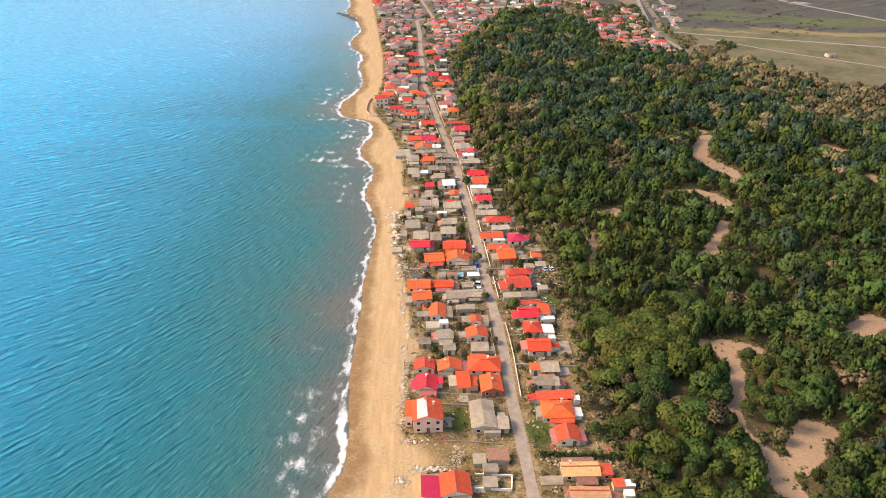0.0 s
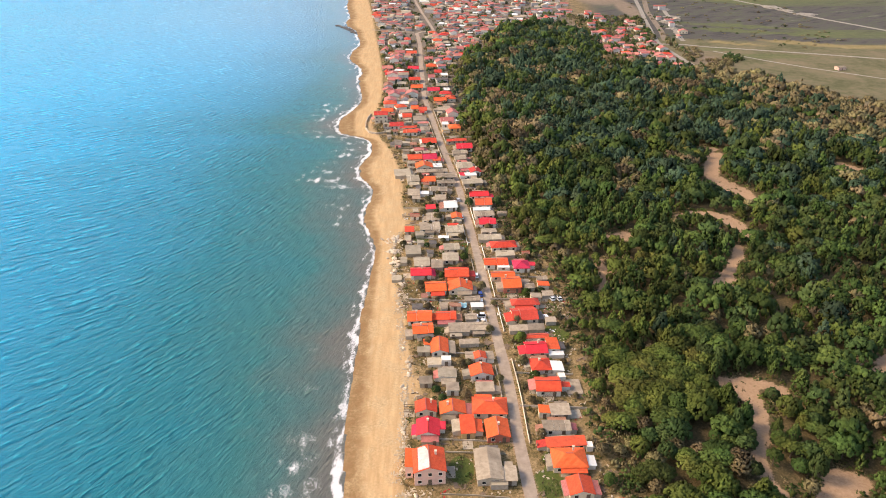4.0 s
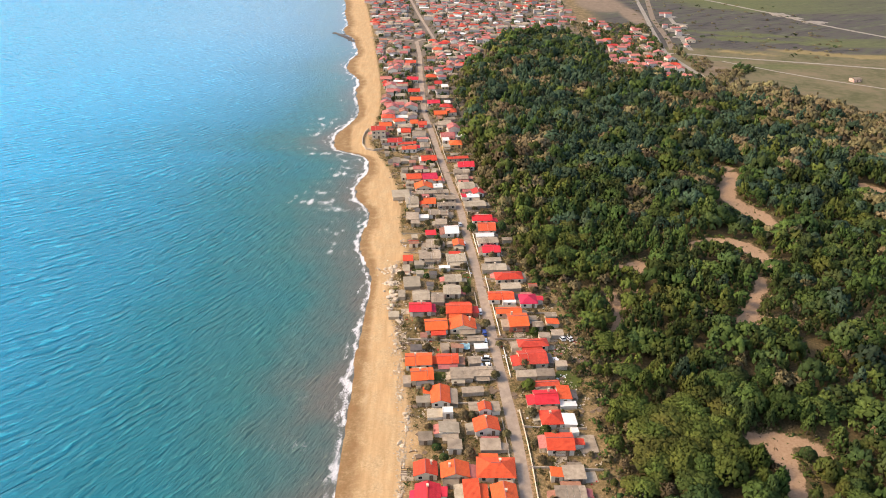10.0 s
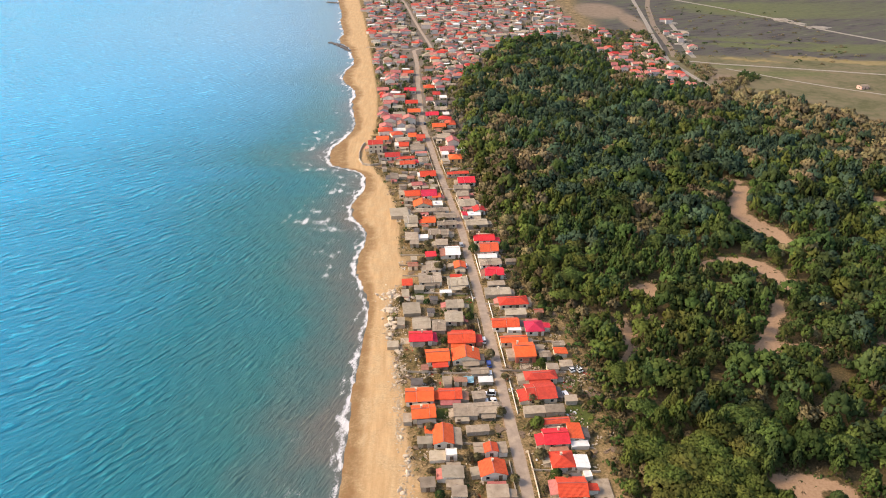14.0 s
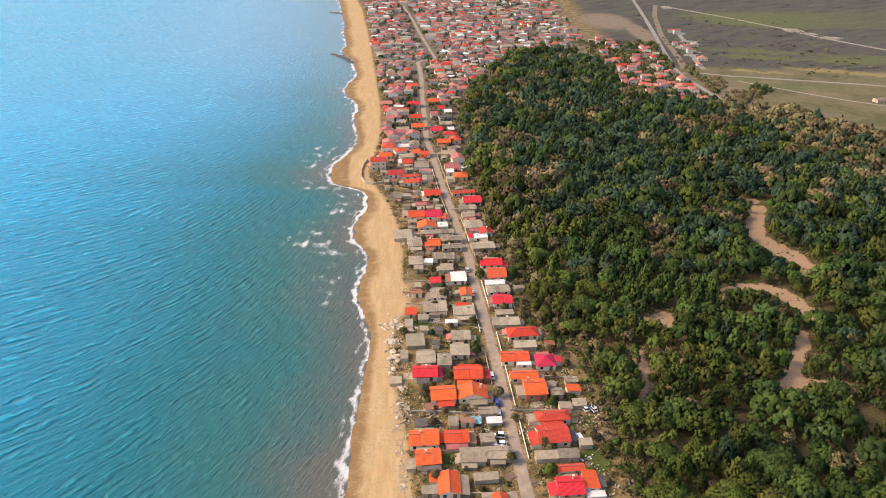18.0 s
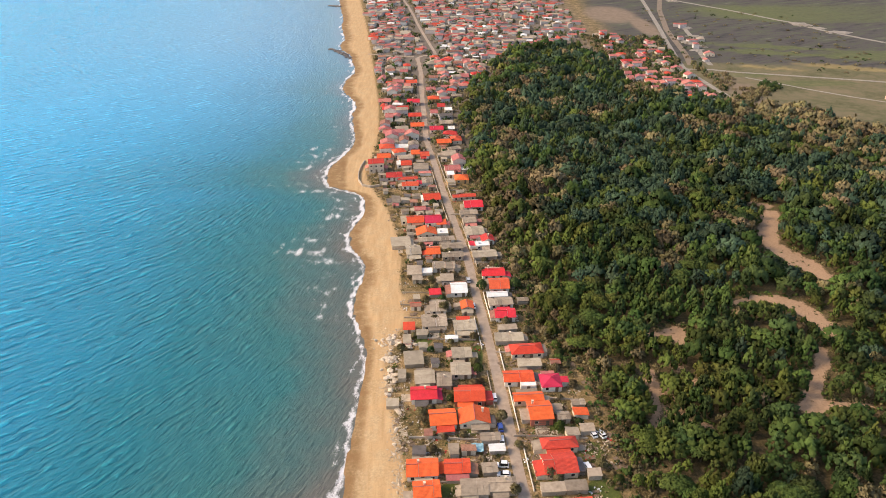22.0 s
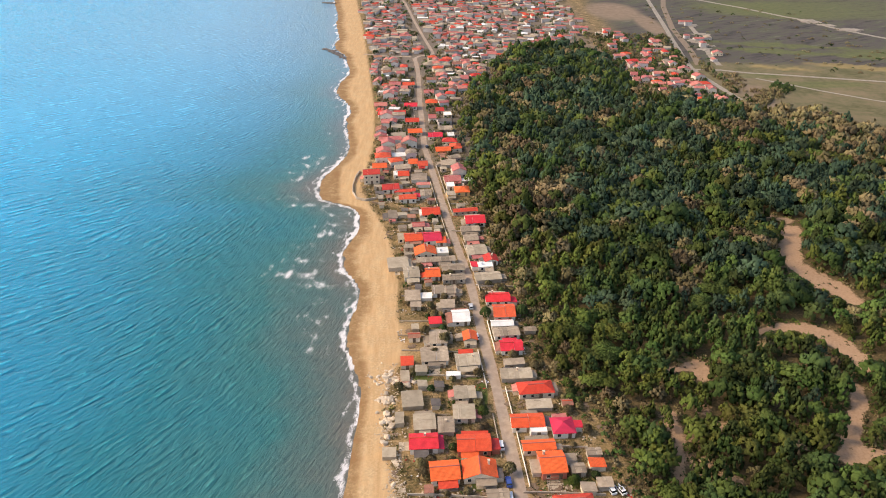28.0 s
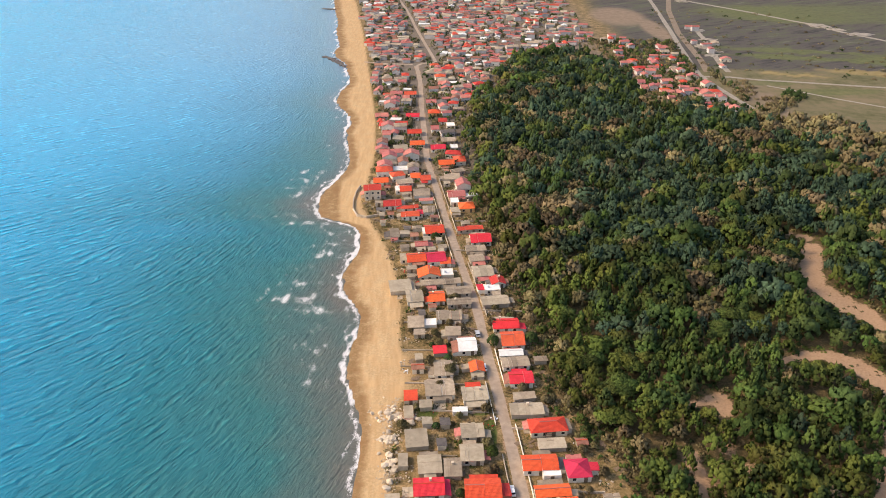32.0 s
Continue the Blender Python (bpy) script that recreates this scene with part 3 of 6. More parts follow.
def strip(name, centre, widths, z, material, thick=0.12):
    """A road with thickness along centre points."""
    c = np.array(centre, float)
    d = np.gradient(c, axis=0)
    side = np.stack([d[:, 1], -d[:, 0]], 1) / np.linalg.norm(d, axis=1)[:, None]
    w = np.broadcast_to(np.asarray(widths, float), (len(c),))[:, None] / 2
    bm = bmesh.new()
    rings = []
    for l, r in zip(c - side * w, c + side * w):
        rings.append([bm.verts.new((l[0], l[1], z - thick)), bm.verts.new((l[0], l[1], z)), bm.verts.new((r[0], r[1], z)), bm.verts.new((r[0], r[1], z - thick))])
    for p, q in zip(rings, rings[1:]):
        for k in range(3):
            bm.faces.new((p[k], q[k], q[k + 1], p[k + 1]))
    bmesh.ops.recalc_face_normals(bm, faces=bm.faces)
    me = bpy.data.meshes.new(name)
    bm.to_mesh(me)
    bm.free()
    me.materials.append(material)
    return new(name, me)


ys = np.concatenate([np.arange(112, 660, 4.0), np.arange(660, 806, 12.0)])
tagged(strip("road", np.stack([street(ys), ys], 1), 3.75 + 0.25 * np.sin(ys / 9) - 0.3 * np.clip((ys - 380) / 120, 0, 1), 0.06, ASPHALT), "worn grey-brown village street between the houses", "road", kind="structure")
LANES = ([(-30.2, 803), (-25, 812.5), (-14, 817.5)], [(-12.5, 818), (-14.2, 832), (-22.7, 887), (-34, 963), (-42, 1025), (-50, 1081), (-62, 1150)], [(-78, 821), (-56.5, 813.8), (-33, 809.6)])
for lane in LANES:
    fine_line = [(ax + (bx - ax) * k / 6, ay + (by - ay) * k / 6) for (ax, ay), (bx, by) in zip(lane, lane[1:]) for k in range(6)] + [lane[-1]]
    tagged(strip("road", fine_line, 3.0, 0.05 + 0.005 * LANES.index(lane), ASPHALT), "grey street between the crowded houses of the town", "road", kind="structure")


def off_lanes(x, y):
    """Distance from the town's side streets."""
    best = 1e9
    for lane in LANES:
        for (ax, ay), (bx, by) in zip(lane, lane[1:]):
            u = min(1, max(0, ((x - ax) * (bx - ax) + (y - ay) * (by - ay)) / ((bx - ax) ** 2 + (by - ay) ** 2)))
            best = min(best, math.hypot(x - ax - u * (bx - ax), y - ay - u * (by - ay)))
    return best


# low groynes of dark stone running into the sea
for spine in ([(-94, 805), (-101, 820), (-108, 833), (-119, 846)], [(-139, 1090), (-146, 1093.5), (-156, 1096)]):
    bm = bmesh.new()
    q = random.Random(len(spine))
    for (ax, ay), (bx, by) in zip(spine, spine[1:]):
        for k in range(34):
            u = q.random()
            size = q.uniform(0.6, 1.5)
            bmesh.ops.create_icosphere(bm, subdivisions=1, radius=size, matrix=Matrix.Translation((ax + (bx - ax) * u + q.gauss(0, 1.3), ay + (by - ay) * u + q.gauss(0, 1.3), -0.75 + size * 0.2)) @ Matrix.Diagonal((q.uniform(0.8, 1.5), q.uniform(0.8, 1.5), 0.75, 1)))
    me = bpy.data.meshes.new("groyne")
    bm.to_mesh(me)
    bm.free()
    me.materials.append(surface("wet_stone", (0.09, 0.075, 0.065), (0.2, 0.165, 0.14), 0.8, 0.6, 0.4))
    tagged(new("groyne", me), "low groyne of dark wet stones in the surf", "groyne")
tagged(strip("road", [(231, 622), (229.5, 627), (223.3, 662), (218.4, 695.5), (214, 736), (212.6, 768), (215.7, 796), (225.4, 869), (237.2, 949), (258, 1103), (282, 1298)], 4.6, 0.08, DUST), "pale country road at the edge of the fields", "road", kind="structure")
tagged(strip("road", [(215, 760), (235.5, 758), (256, 748.5), (281, 742), (314, 732), (348.5, 722), (400, 705), (520, 660)], 3.8, 0.09, DUST), "pale farm road across the fields", "road", kind="structure")
tagged(strip("road", [(256, 731), (271, 717), (295, 692.6), (321, 669.7), (354, 646), (472, 554.6)], 2.6, 0.06, DUST), "narrow pale field track", "road", kind="structure")
tagged(strip("road", [(300, 1135), (324, 1099), (356, 1050), (386, 993), (397.5, 976), (413, 930), (436, 888), (480, 820)], 5.5, 0.06, DUST), "wide pale track over the far heath", "road", kind="structure")
tagged(strip("road", [(266, 960), (259, 900), (250, 862), (247, 832), (242, 800), (240, 774)], 5, 0.07, DUST), "pale rutted yard track by the farm sheds", "road", kind="structure")
tagged(strip("road", [(290, 1150), (266, 1060), (242, 934), (230, 822), (222, 775)], 6, 0.05, surface("dry_ditch", (0.16, 0.12, 0.085), (0.27, 0.2, 0.14), 0.4, 0.95, 0.3, None, 0.0)), "dry brown ditch beside the country road", "ditch", kind="structure")
# pale spoil heaps beside the yard track and along the heath track
for k, (hx, hy, hr) in enumerate(((247, 870, 7), (254, 850, 5), (262, 900, 6), (245, 835, 5), (268, 945, 5), (402, 962, 9), (412, 944, 6), (424, 918, 8), (246, 815, 4), (300, 1128, 8))):
    q = np.random.RandomState(k)
    bm = bmesh.new()
    bmesh.ops.create_icosphere(bm, subdivisions=3, radius=1)
    for v in bm.verts:
        v.co *= 1 + 0.3 * float(ripple(np.array([v.co.x * 9 + k * 7]), np.array([v.co.y * 9 + v.co.z * 5]), 6, 93)[0])
        v.co = Vector((v.co.x * hr * q.uniform(0.95, 1.05), v.co.y * hr * 1.5, max(v.co.z, -0.2) * hr * 0.16))
    me = bpy.data.meshes.new("spoil_heap")
    bm.to_mesh(me)
    bm.free()
    me.materials.append(DUST)
    tagged(new("spoil_heap", me), "low pale heap of gravel and spoil", "spoil heap", "spoil heaps").matrix_world = pose(hx, hy, -0.1, 0, 0, 40 * k)


# ---- building blocks ----
def part(name, bm, material, parent, label="", smooth=False):
    """Links a bmesh as one mesh object under a thing or a part."""
    me = bm
    if isinstance(bm, bmesh.types.BMesh):
        bmesh.ops.recalc_face_normals(bm, faces=bm.faces)
        me = bpy.data.meshes.new(name)
        bm.to_mesh(me)
        bm.free()
        me.materials.append(material)
        if smooth:
            me.polygons.foreach_set("use_smooth", np.ones(len(me.polygons), bool))
    ob = new(name, me)
    ob.parent = parent
    return tagged(ob, label)


def soup(name, verts, faces, material, normals=None, **layers):
    """A mesh from numpy triangles."""
    me = bpy.data.meshes.new(name)
    me.vertices.add(len(verts))
    me.vertices.foreach_set("co", np.asarray(verts, np.float32).ravel())
    me.loops.add(faces.size)
    me.loops.foreach_set("vertex_index", faces.ravel().astype(np.int32))
    me.polygons.add(len(faces))
    me.polygons.foreach_set("loop_start", np.arange(len(faces), dtype=np.int32) * faces.shape[1])
    me.update(calc_edges=True)
    me.polygons.foreach_set("use_smooth", np.full(len(faces), bool(layers)))
    if normals is not None:
        me.attributes.new("custom_normal", "FLOAT_VECTOR", "POINT").data.foreach_set("vector", np.asarray(normals, np.float32).ravel())
    for key, values in layers.items():
        me.attributes.new(key, "FLOAT", "POINT").data.foreach_set("value", np.broadcast_to(np.asarray(values, np.float32), (len(verts),)).copy())
    me.materials.append(material)
    return me


BALL_V = np.array([(1, 0, 0), (-1, 0, 0), (0, 1, 0), (0, -1, 0), (0, 0, 1), (0, 0, -1)], float)
BALL_F = np.array([(0, 2, 4), (2, 1, 4), (1, 3, 4), (3, 0, 4), (2, 0, 5), (1, 2, 5), (3, 1, 5), (0, 3, 5)])


def crown_shape(kind, seed, lumps, sprays, fine=1.0):
    """A crown of unit radius and about unit height over z = 0: uneven lumps of foliage on the outer boughs, with loose sprays between and outside them.
    Gives points, triangles and a soft outward direction at each point."""
    r = np.random.RandomState(seed)
    lean = r.uniform(-0.12, 0.12, 2)
    V, F, N, C, n = [], [], [], [], 0
    heart = np.array((0, 0, 0.25))
    for k in range(lumps):
        a, u = k * 2.39996 + r.uniform(-0.5, 0.5), (k + 0.5) / lumps
        if kind == "umbrella":
            q = math.sqrt(u) * 0.88
            c, size = (math.cos(a) * q, math.sin(a) * q, 0.42 + 0.42 * (1 - q * q)), r.uniform(0.13, 0.24)
        elif kind == "pine":
            q = (0.1 + 0.66 * u ** 0.9) * r.uniform(0.7, 1.2)
            c, size = (math.cos(a) * q, math.sin(a) * q, 1.0 - 0.86 * u + r.uniform(-0.09, 0.09)), r.uniform(0.1, 0.17) + 0.05 * u
        elif kind == "round":
            q = math.sin(u * 1.75) * 0.8
            c, size = (math.cos(a) * q, math.sin(a) * q, 0.42 + 0.45 * math.cos(u * 1.9)), r.uniform(0.14, 0.26)
        else:
            q = math.sqrt(u) * 0.8
            c, size = (math.cos(a) * q, math.sin(a) * q, 0.25 + 0.5 * (1 - q * q) + r.uniform(-0.12, 0.12)), r.uniform(0.13, 0.22)
        c = np.array(c) + r.normal(size=3) * 0.06
        c[:2] += lean * c[2]
        size *= fine * (38 / max(lumps, 38)) ** 0.25
        C.append((*c, size))
        ball = (BALL_V * r.uniform(0.75, 1.5, (len(BALL_V), 1)) * (1, 1, 0.8)) @ np.linalg.qr(r.normal(size=(3, 3)))[0]
        V.append(ball * size + c)
        N.append(0.6 * ball + 1.5 * (V[-1] - heart))
        F.append(BALL_F + n)
        n += len(BALL_V)
    C = np.array(C)
    for k in range(sprays):
        c = C[r.randint(len(C))]
        d = r.normal(size=3)
        d[2] = abs(d[2]) * 0.9 - 0.2
        d /= np.linalg.norm(d)
        V.append(c[:3] + d * c[3] * r.uniform(0.8, 1.4) + r.normal(size=(3, 3)) * ((0.07 if sprays < 400 else 0.05) if kind != "bare" else 0.075))
        N.append(np.tile(0.6 * d + 1.5 * (c[:3] + d * c[3] - heart), (3, 1)))
        F.append(np.array([(0, 1, 2)]) + n)
        n += 3
    N = np.concatenate(N)
    return np.concatenate(V), np.concatenate(F), N / np.linalg.norm(N, axis=1)[:, None]


def trunk_shape(bm, r0, height, seed):
    """A tapered, slightly bent trunk with a few limbs."""
    r = random.Random(seed)

    def limb(a, b, ra, rb, sides=6):
        axis = (Vector(b) - Vector(a))
        q = axis.to_track_quat("Z", "Y").to_matrix()
        rings = []
        for u in (0, 0.5, 1):
            c = Vector(a) + axis * u
            rad = ra + (rb - ra) * u
            rings.append([bm.verts.new(c + q @ Vector((math.cos(k * 6.283 / sides) * rad, math.sin(k * 6.283 / sides) * rad, 0))) for k in range(sides)])
        for p, s in zip(rings, rings[1:]):
            for k in range(sides):
                bm.faces.new((p[k], p[(k + 1) % sides], s[(k + 1) % sides], s[k]))
    top = (r.uniform(-0.3, 0.3), r.uniform(-0.3, 0.3), height)
    limb((0, 0, -0.3), top, r0, r0 * 0.45)
    for k in range(5):
        a = k * 1.26 + r.uniform(-0.3, 0.3)
        z = height * r.uniform(0.5, 0.95)
        limb((top[0] * z / height, top[1] * z / height, z), (math.cos(a) * height * 0.4, math.sin(a) * height * 0.4, z + height * 0.3), r0 * 0.35, r0 * 0.12, 4)


# ---- the wood ----
KINDS = ("umbrella", "pine", "round", "bare")


def scatter(spacing, x0, x1, y0, y1, seed):
    r = np.random.RandomState(seed)
    X, Y = np.meshgrid(np.arange(x0, x1, spacing), np.arange(y0, y1, spacing))
    X = X + (np.arange(X.shape[0]) % 2)[:, None] * spacing / 2
    return X.ravel() + r.uniform(-0.42, 0.42, X.size) * spacing, Y.ravel() + r.uniform(-0.42, 0.42, X.size) * spacing, r


def plant(x, y, r):
    """What grows at each spot: kind, radius, height of the crown, colour."""
    n = len(x)
    chance = lambda: r.uniform(size=n)
    broad, dry = ripple(x, y, 60, 41), ripple(x, y, 48, 42)
    edge = x - wood_edge(y)
    kind = np.where(broad > 0.45, 0, np.where(broad > -0.45, 1, 2))
    kind = np.where(chance() < 0.25, r.randint(0, 3, n), kind)
    bare = (chance() < np.clip(0.85 - edge / np.where(y > 400, 40, 15), 0.015, 0.7)) | ((dry > 0.7) & (chance() < 0.5)) | ((y > wood_far(x) - 48 - 14 * ripple(x, y, 40, 44)) & (x > 205) & (chance() < 0.85))
    for bx, by, br in ((54, 486, 17), (38, 492, 12), (28, 520, 11), (45, 560, 9), (22, 575, 10), (60, 600, 9), (125, 474, 9), (107, 615, 12), (78, 637, 10), (66, 691, 10), (20, 522, 8), (152, 664, 10), (92, 540, 7), (180, 560, 10), (30, 430, 8), (26, 460, 9), (14, 600, 7), (110, 705, 9), (165, 585, 8)):
        bare |= (np.hypot(x - bx, y - by) < br * (1 + 0.4 * ripple(x, y, 15, 45))) & (chance() < 0.9)
    bare |= (x + 10 * ripple(x, y, 40, 46) > 236) & (y > 465) & (chance() < 0.75)
    kind = np.where(bare, 3, kind)
    radius = r.uniform(2.2, 4.6, n) * np.where(kind == 0, 1.25, 1) * np.where(kind == 3, 0.85, 1) * np.clip(0.75 + edge / 30, 0.7, 1)
    big = (chance() < np.where(y > 400, 0.16, 0.1)) & (kind != 3) & (edge > 6)
    kind = np.where(big, r.choice((0, 2), n), kind)
    radius = np.where(big, r.uniform(4.6, 6.6, n), radius) * np.where(bare & (edge > 14), 1.3, 1) * np.where(bare & (y > 400), 1.25, 1) * (1 + 0.22 * np.clip((y - 380) / 80, 0, 1))
    tall = radius * np.where(kind == 0, 1.2, np.where(kind == 1, 2.2, np.where(kind == 3, 1.45, 1.55))) + r.uniform(0, 2.0, n)
    # olive scrub pines by the village, yellow-green drifts, far needles blued for distance haze
    olive = ripple(x, y, 45, 43) + np.clip(1.6 - edge / 28, -0.3, 1.2) * (y < 520)
    leaf = np.where((olive > 0.35 + 0.35 * np.clip((y - 420) / 80, 0, 1)) & (chance() < 0.75), 2, np.where(chance() < 0.35, 1, 0))
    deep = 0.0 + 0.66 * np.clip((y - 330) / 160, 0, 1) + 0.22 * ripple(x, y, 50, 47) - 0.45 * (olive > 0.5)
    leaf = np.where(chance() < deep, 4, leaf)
    scrub = (kind == 3) & (edge < 22) & (chance() < 0.45)
    kind = np.where(scrub, 2, kind)
    leaf = np.where(scrub, 2, leaf)
    leaf = np.where(kind == 3, 3, leaf)
    return kind, radius, tall, leaf


GIANTS = ((66, 224, 8.5), (74, 217, 8.0), (72, 231, 8.5), (81, 225, 8.0), (63, 213, 7.0), (84, 214, 7.0), (62, 236, 7.0), (80, 237, 7.5), (88, 229, 6.5), (57.5, 202, 6.2), (74, 203, 7.2), (97, 252, 7.0), (107, 190, 5.6), (133, 204, 6.0), (62, 181, 6.2), (73, 183, 6.4), (84, 186, 6.6), (66, 256, 6.4), (60, 276, 6.0), (76, 270, 6.0),
          (120, 197, 5.8), (148, 188, 6.2), (63, 162, 5.6), (78, 166, 6.2), (50, 330, 6.5), (54, 345, 7.0), (47, 358, 6.0), (60, 358, 6.5), (100, 380, 6.5), (108, 388, 6.5), (118, 384, 6.0))
LEAF = ("pine", "dark", "fresh", "bare", "blue")
X, Y, rng = scatter(5.3, 0, 395, 132, 850, 7)
keep = in_wood(X + rng.uniform(-3, 3, len(X)), Y) & (near_paths(X, Y) > 1.2 + 0.8 * ripple(X, Y, 12, 48)) & (X < 88 + 0.62 * Y) & (rng.uniform(size=len(X)) < np.clip(0.5 + (X - wood_edge(Y)) / 30, 0.35, 0.97))
for gx, gy, gr in GIANTS:
    keep &= np.hypot(X - gx, Y - gy) > gr * 0.8
X, Y = X[keep], Y[keep]
kind, radius, tall, leaf = plant(X, Y, rng)
# young low growth on the seaward side of the bare sand
limit = np.full(len(X), 99.0)
run = np.hypot(X, Y - 75)
for step in np.arange(0.8, 26, 0.8):
    gap = near_paths(X + step * X / run, Y + step * (Y - 75) / run)
    limit = np.where(gap < -0.3, np.minimum(limit, 0.4 + step * 165 / run), limit)
squeeze = np.clip(np.maximum(limit, 1.0) / tall, 0.0, 1.0)
tall, radius = tall * squeeze, radius * np.maximum(squeeze, 0.34) ** 0.6
radius = np.minimum(radius, np.maximum(near_paths(X, Y) + 0.8, 1.2))
near = (X < 125) & (Y < 262) & (near_paths(X, Y) < 60)
near_ids = np.flatnonzero(near)[np.argsort((Y + 0.3 * X)[near])][:300]
near = np.zeros(len(X), bool)
near[near_ids] = True

# trees close to the village end of the wood: things with trunk and crown
crowns = {}
for k in range(4):
    for s in range(3):
        v, f, n = crown_shape(KINDS[k], 100 + 7 * k + s, 135, 470, 0.95)
        for l in (3,) if k == 3 else (0, 1, 2, 4):
            crowns[k, l, s] = soup("crown", v, f, FOLIAGE[LEAF[l]], n, single=1.0)
trunks = []
for s in range(3):
    bm = bmesh.new()
    trunk_shape(bm, 0.2, 2.6, s)
    me = bpy.data.meshes.new("trunk")
    bm.to_mesh(me)
    bm.free()
    me.materials.append(TIMBER)
    trunks.append(me)
WORDS = {0: "spreading stone pine with a flat dense crown", 1: "tall maritime pine with layered green boughs", 2: "round-crowned green tree in the coastal wood", 3: "leafless grey-brown tree at the wood's edge"}
# blue-green: needles tinted for distance haze
TONES = {0: "mid-green", 1: "dark green", 2: "yellow-green", 3: "bare", 4: "blue-green"}
for i in near_ids:
    z = float(ground_height(X[i:i + 1], Y[i:i + 1])[0])
    tree = tagged(new("tree"), f"{TONES[int(leaf[i])]} {WORDS[int(kind[i])]}", "tree", "trees of the coastal wood")
    tree.matrix_world = pose(X[i], Y[i], z, 0, 0, rng.uniform(0, 360))
    part("trunk", trunks[i % 3], TIMBER, tree).scale = (1, 1, tall[i] * 0.22)
    crown = part("crown", crowns[(int(kind[i]), int(leaf[i]), int(i) % 3)], None, tree)
    crown.location, crown.scale = (0, 0, tall[i] * 0.22), (radius[i], radius[i], tall[i] * 0.72)

for j, (gx, gy, gr) in enumerate(GIANTS):
    key, name_ = (2, "light green") if j < 9 or j % 3 == 0 else (0, "mid-green")
    tree = tagged(new("tree"), f"{name_} wide umbrella pine with a broad domed crown", "tree", "trees of the coastal wood")
    tree.matrix_world = pose(gx, gy, float(ground_height(np.array([gx]), np.array([gy]))[0]), 0, 0, 50 * j)
    part("trunk", trunks[j % 3], TIMBER, tree).scale = (1.6, 1.6, 1.5)
    for q in range(5 if gr > 6.5 else 3):
        a = q * 2.4 + j
        b_ = gr * (0.0 if q == 0 else 0.5)
        bough = part("crown", crowns[(0, key, (q + j) % 3)], None, tree)
        bough.location, bough.scale = (math.cos(a) * b_, math.sin(a) * b_, 2.8 - (0.5 if q else 0)), (gr * 0.62, gr * 0.62, gr * 0.5)

# the rest of the wood, too many to count
patch = ripple(X, Y, 34, 71) + 0.6 * ripple(X, Y, 90, 72)
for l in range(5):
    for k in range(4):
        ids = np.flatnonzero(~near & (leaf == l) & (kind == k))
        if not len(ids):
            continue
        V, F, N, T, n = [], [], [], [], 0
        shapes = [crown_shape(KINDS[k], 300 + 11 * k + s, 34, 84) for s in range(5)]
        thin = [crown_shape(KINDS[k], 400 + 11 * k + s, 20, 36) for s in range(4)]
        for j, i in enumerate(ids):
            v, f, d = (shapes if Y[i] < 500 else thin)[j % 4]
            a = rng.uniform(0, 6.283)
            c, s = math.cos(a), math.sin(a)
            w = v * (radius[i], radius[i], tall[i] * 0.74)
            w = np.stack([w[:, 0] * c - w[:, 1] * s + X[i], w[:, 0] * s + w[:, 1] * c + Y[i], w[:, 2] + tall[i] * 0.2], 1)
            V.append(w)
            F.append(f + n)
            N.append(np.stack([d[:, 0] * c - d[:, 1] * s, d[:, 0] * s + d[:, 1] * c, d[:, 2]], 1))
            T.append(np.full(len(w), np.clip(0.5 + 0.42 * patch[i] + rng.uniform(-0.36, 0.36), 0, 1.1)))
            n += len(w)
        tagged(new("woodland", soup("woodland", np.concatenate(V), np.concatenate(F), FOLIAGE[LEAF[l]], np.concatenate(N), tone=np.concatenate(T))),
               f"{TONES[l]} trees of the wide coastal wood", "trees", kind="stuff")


# ---- houses ----
def box(bm, x0, x1, y0, y1, z0, z1):
    v = [bm.verts.new((x, y, z)) for z in (z0, z1) for y in (y0, y1) for x in (x0, x1)]
    for f in ((0, 1, 3, 2), (4, 6, 7, 5), (0, 4, 5, 1), (2, 3, 7, 6), (0, 2, 6, 4), (1, 5, 7, 3)):
        bm.faces.new([v[k] for k in f])


def slope(bm, uv, points, thick=0.14):
    """One roof slope as a slab; the first two points lie on its eave."""
    p = [Vector(q) for q in points]
    along = (p[1] - p[0]).normalized()
    normal = (p[1] - p[0]).cross(p[2] - p[0]).normalized()
    if normal.z < 0:
        normal = -normal
    up = normal.cross(along)
    top = [bm.verts.new(q) for q in p]
    low = [bm.verts.new(q - normal * thick) for q in p]
    faces = [bm.faces.new(top), bm.faces.new(low[::-1])]
    for k in range(len(p)):
        faces.append(bm.faces.new((top[k], low[k], low[(k + 1) % len(p)], top[(k + 1) % len(p)])))
    for f in faces:
        for loop in f.loops:
            rel = loop.vert.co - p[0]
            loop[uv].uv = (rel.dot(along), rel.dot(up))


def mesh_of(name, material, build):
    bm = bmesh.new()
    build(bm)
    bmesh.ops.recalc_face_normals(bm, faces=bm.faces)
    me = bpy.data.meshes.new(name)
    bm.to_mesh(me)
    bm.free()
    me.materials.append(material)
    return me


def ring(bm, w, h, bar, depth):
    box(bm, -w / 2 - bar, -w / 2, -depth, 0.02, -bar, h + bar)
    box(bm, w / 2, w / 2 + bar, -depth, 0.02, -bar, h + bar)
    box(bm, -w / 2, w / 2, -depth, 0.02, h, h + bar)
    box(bm, -w / 2 - 0.05, w / 2 + 0.05, -depth - 0.06, 0.02, -bar, -0.001)


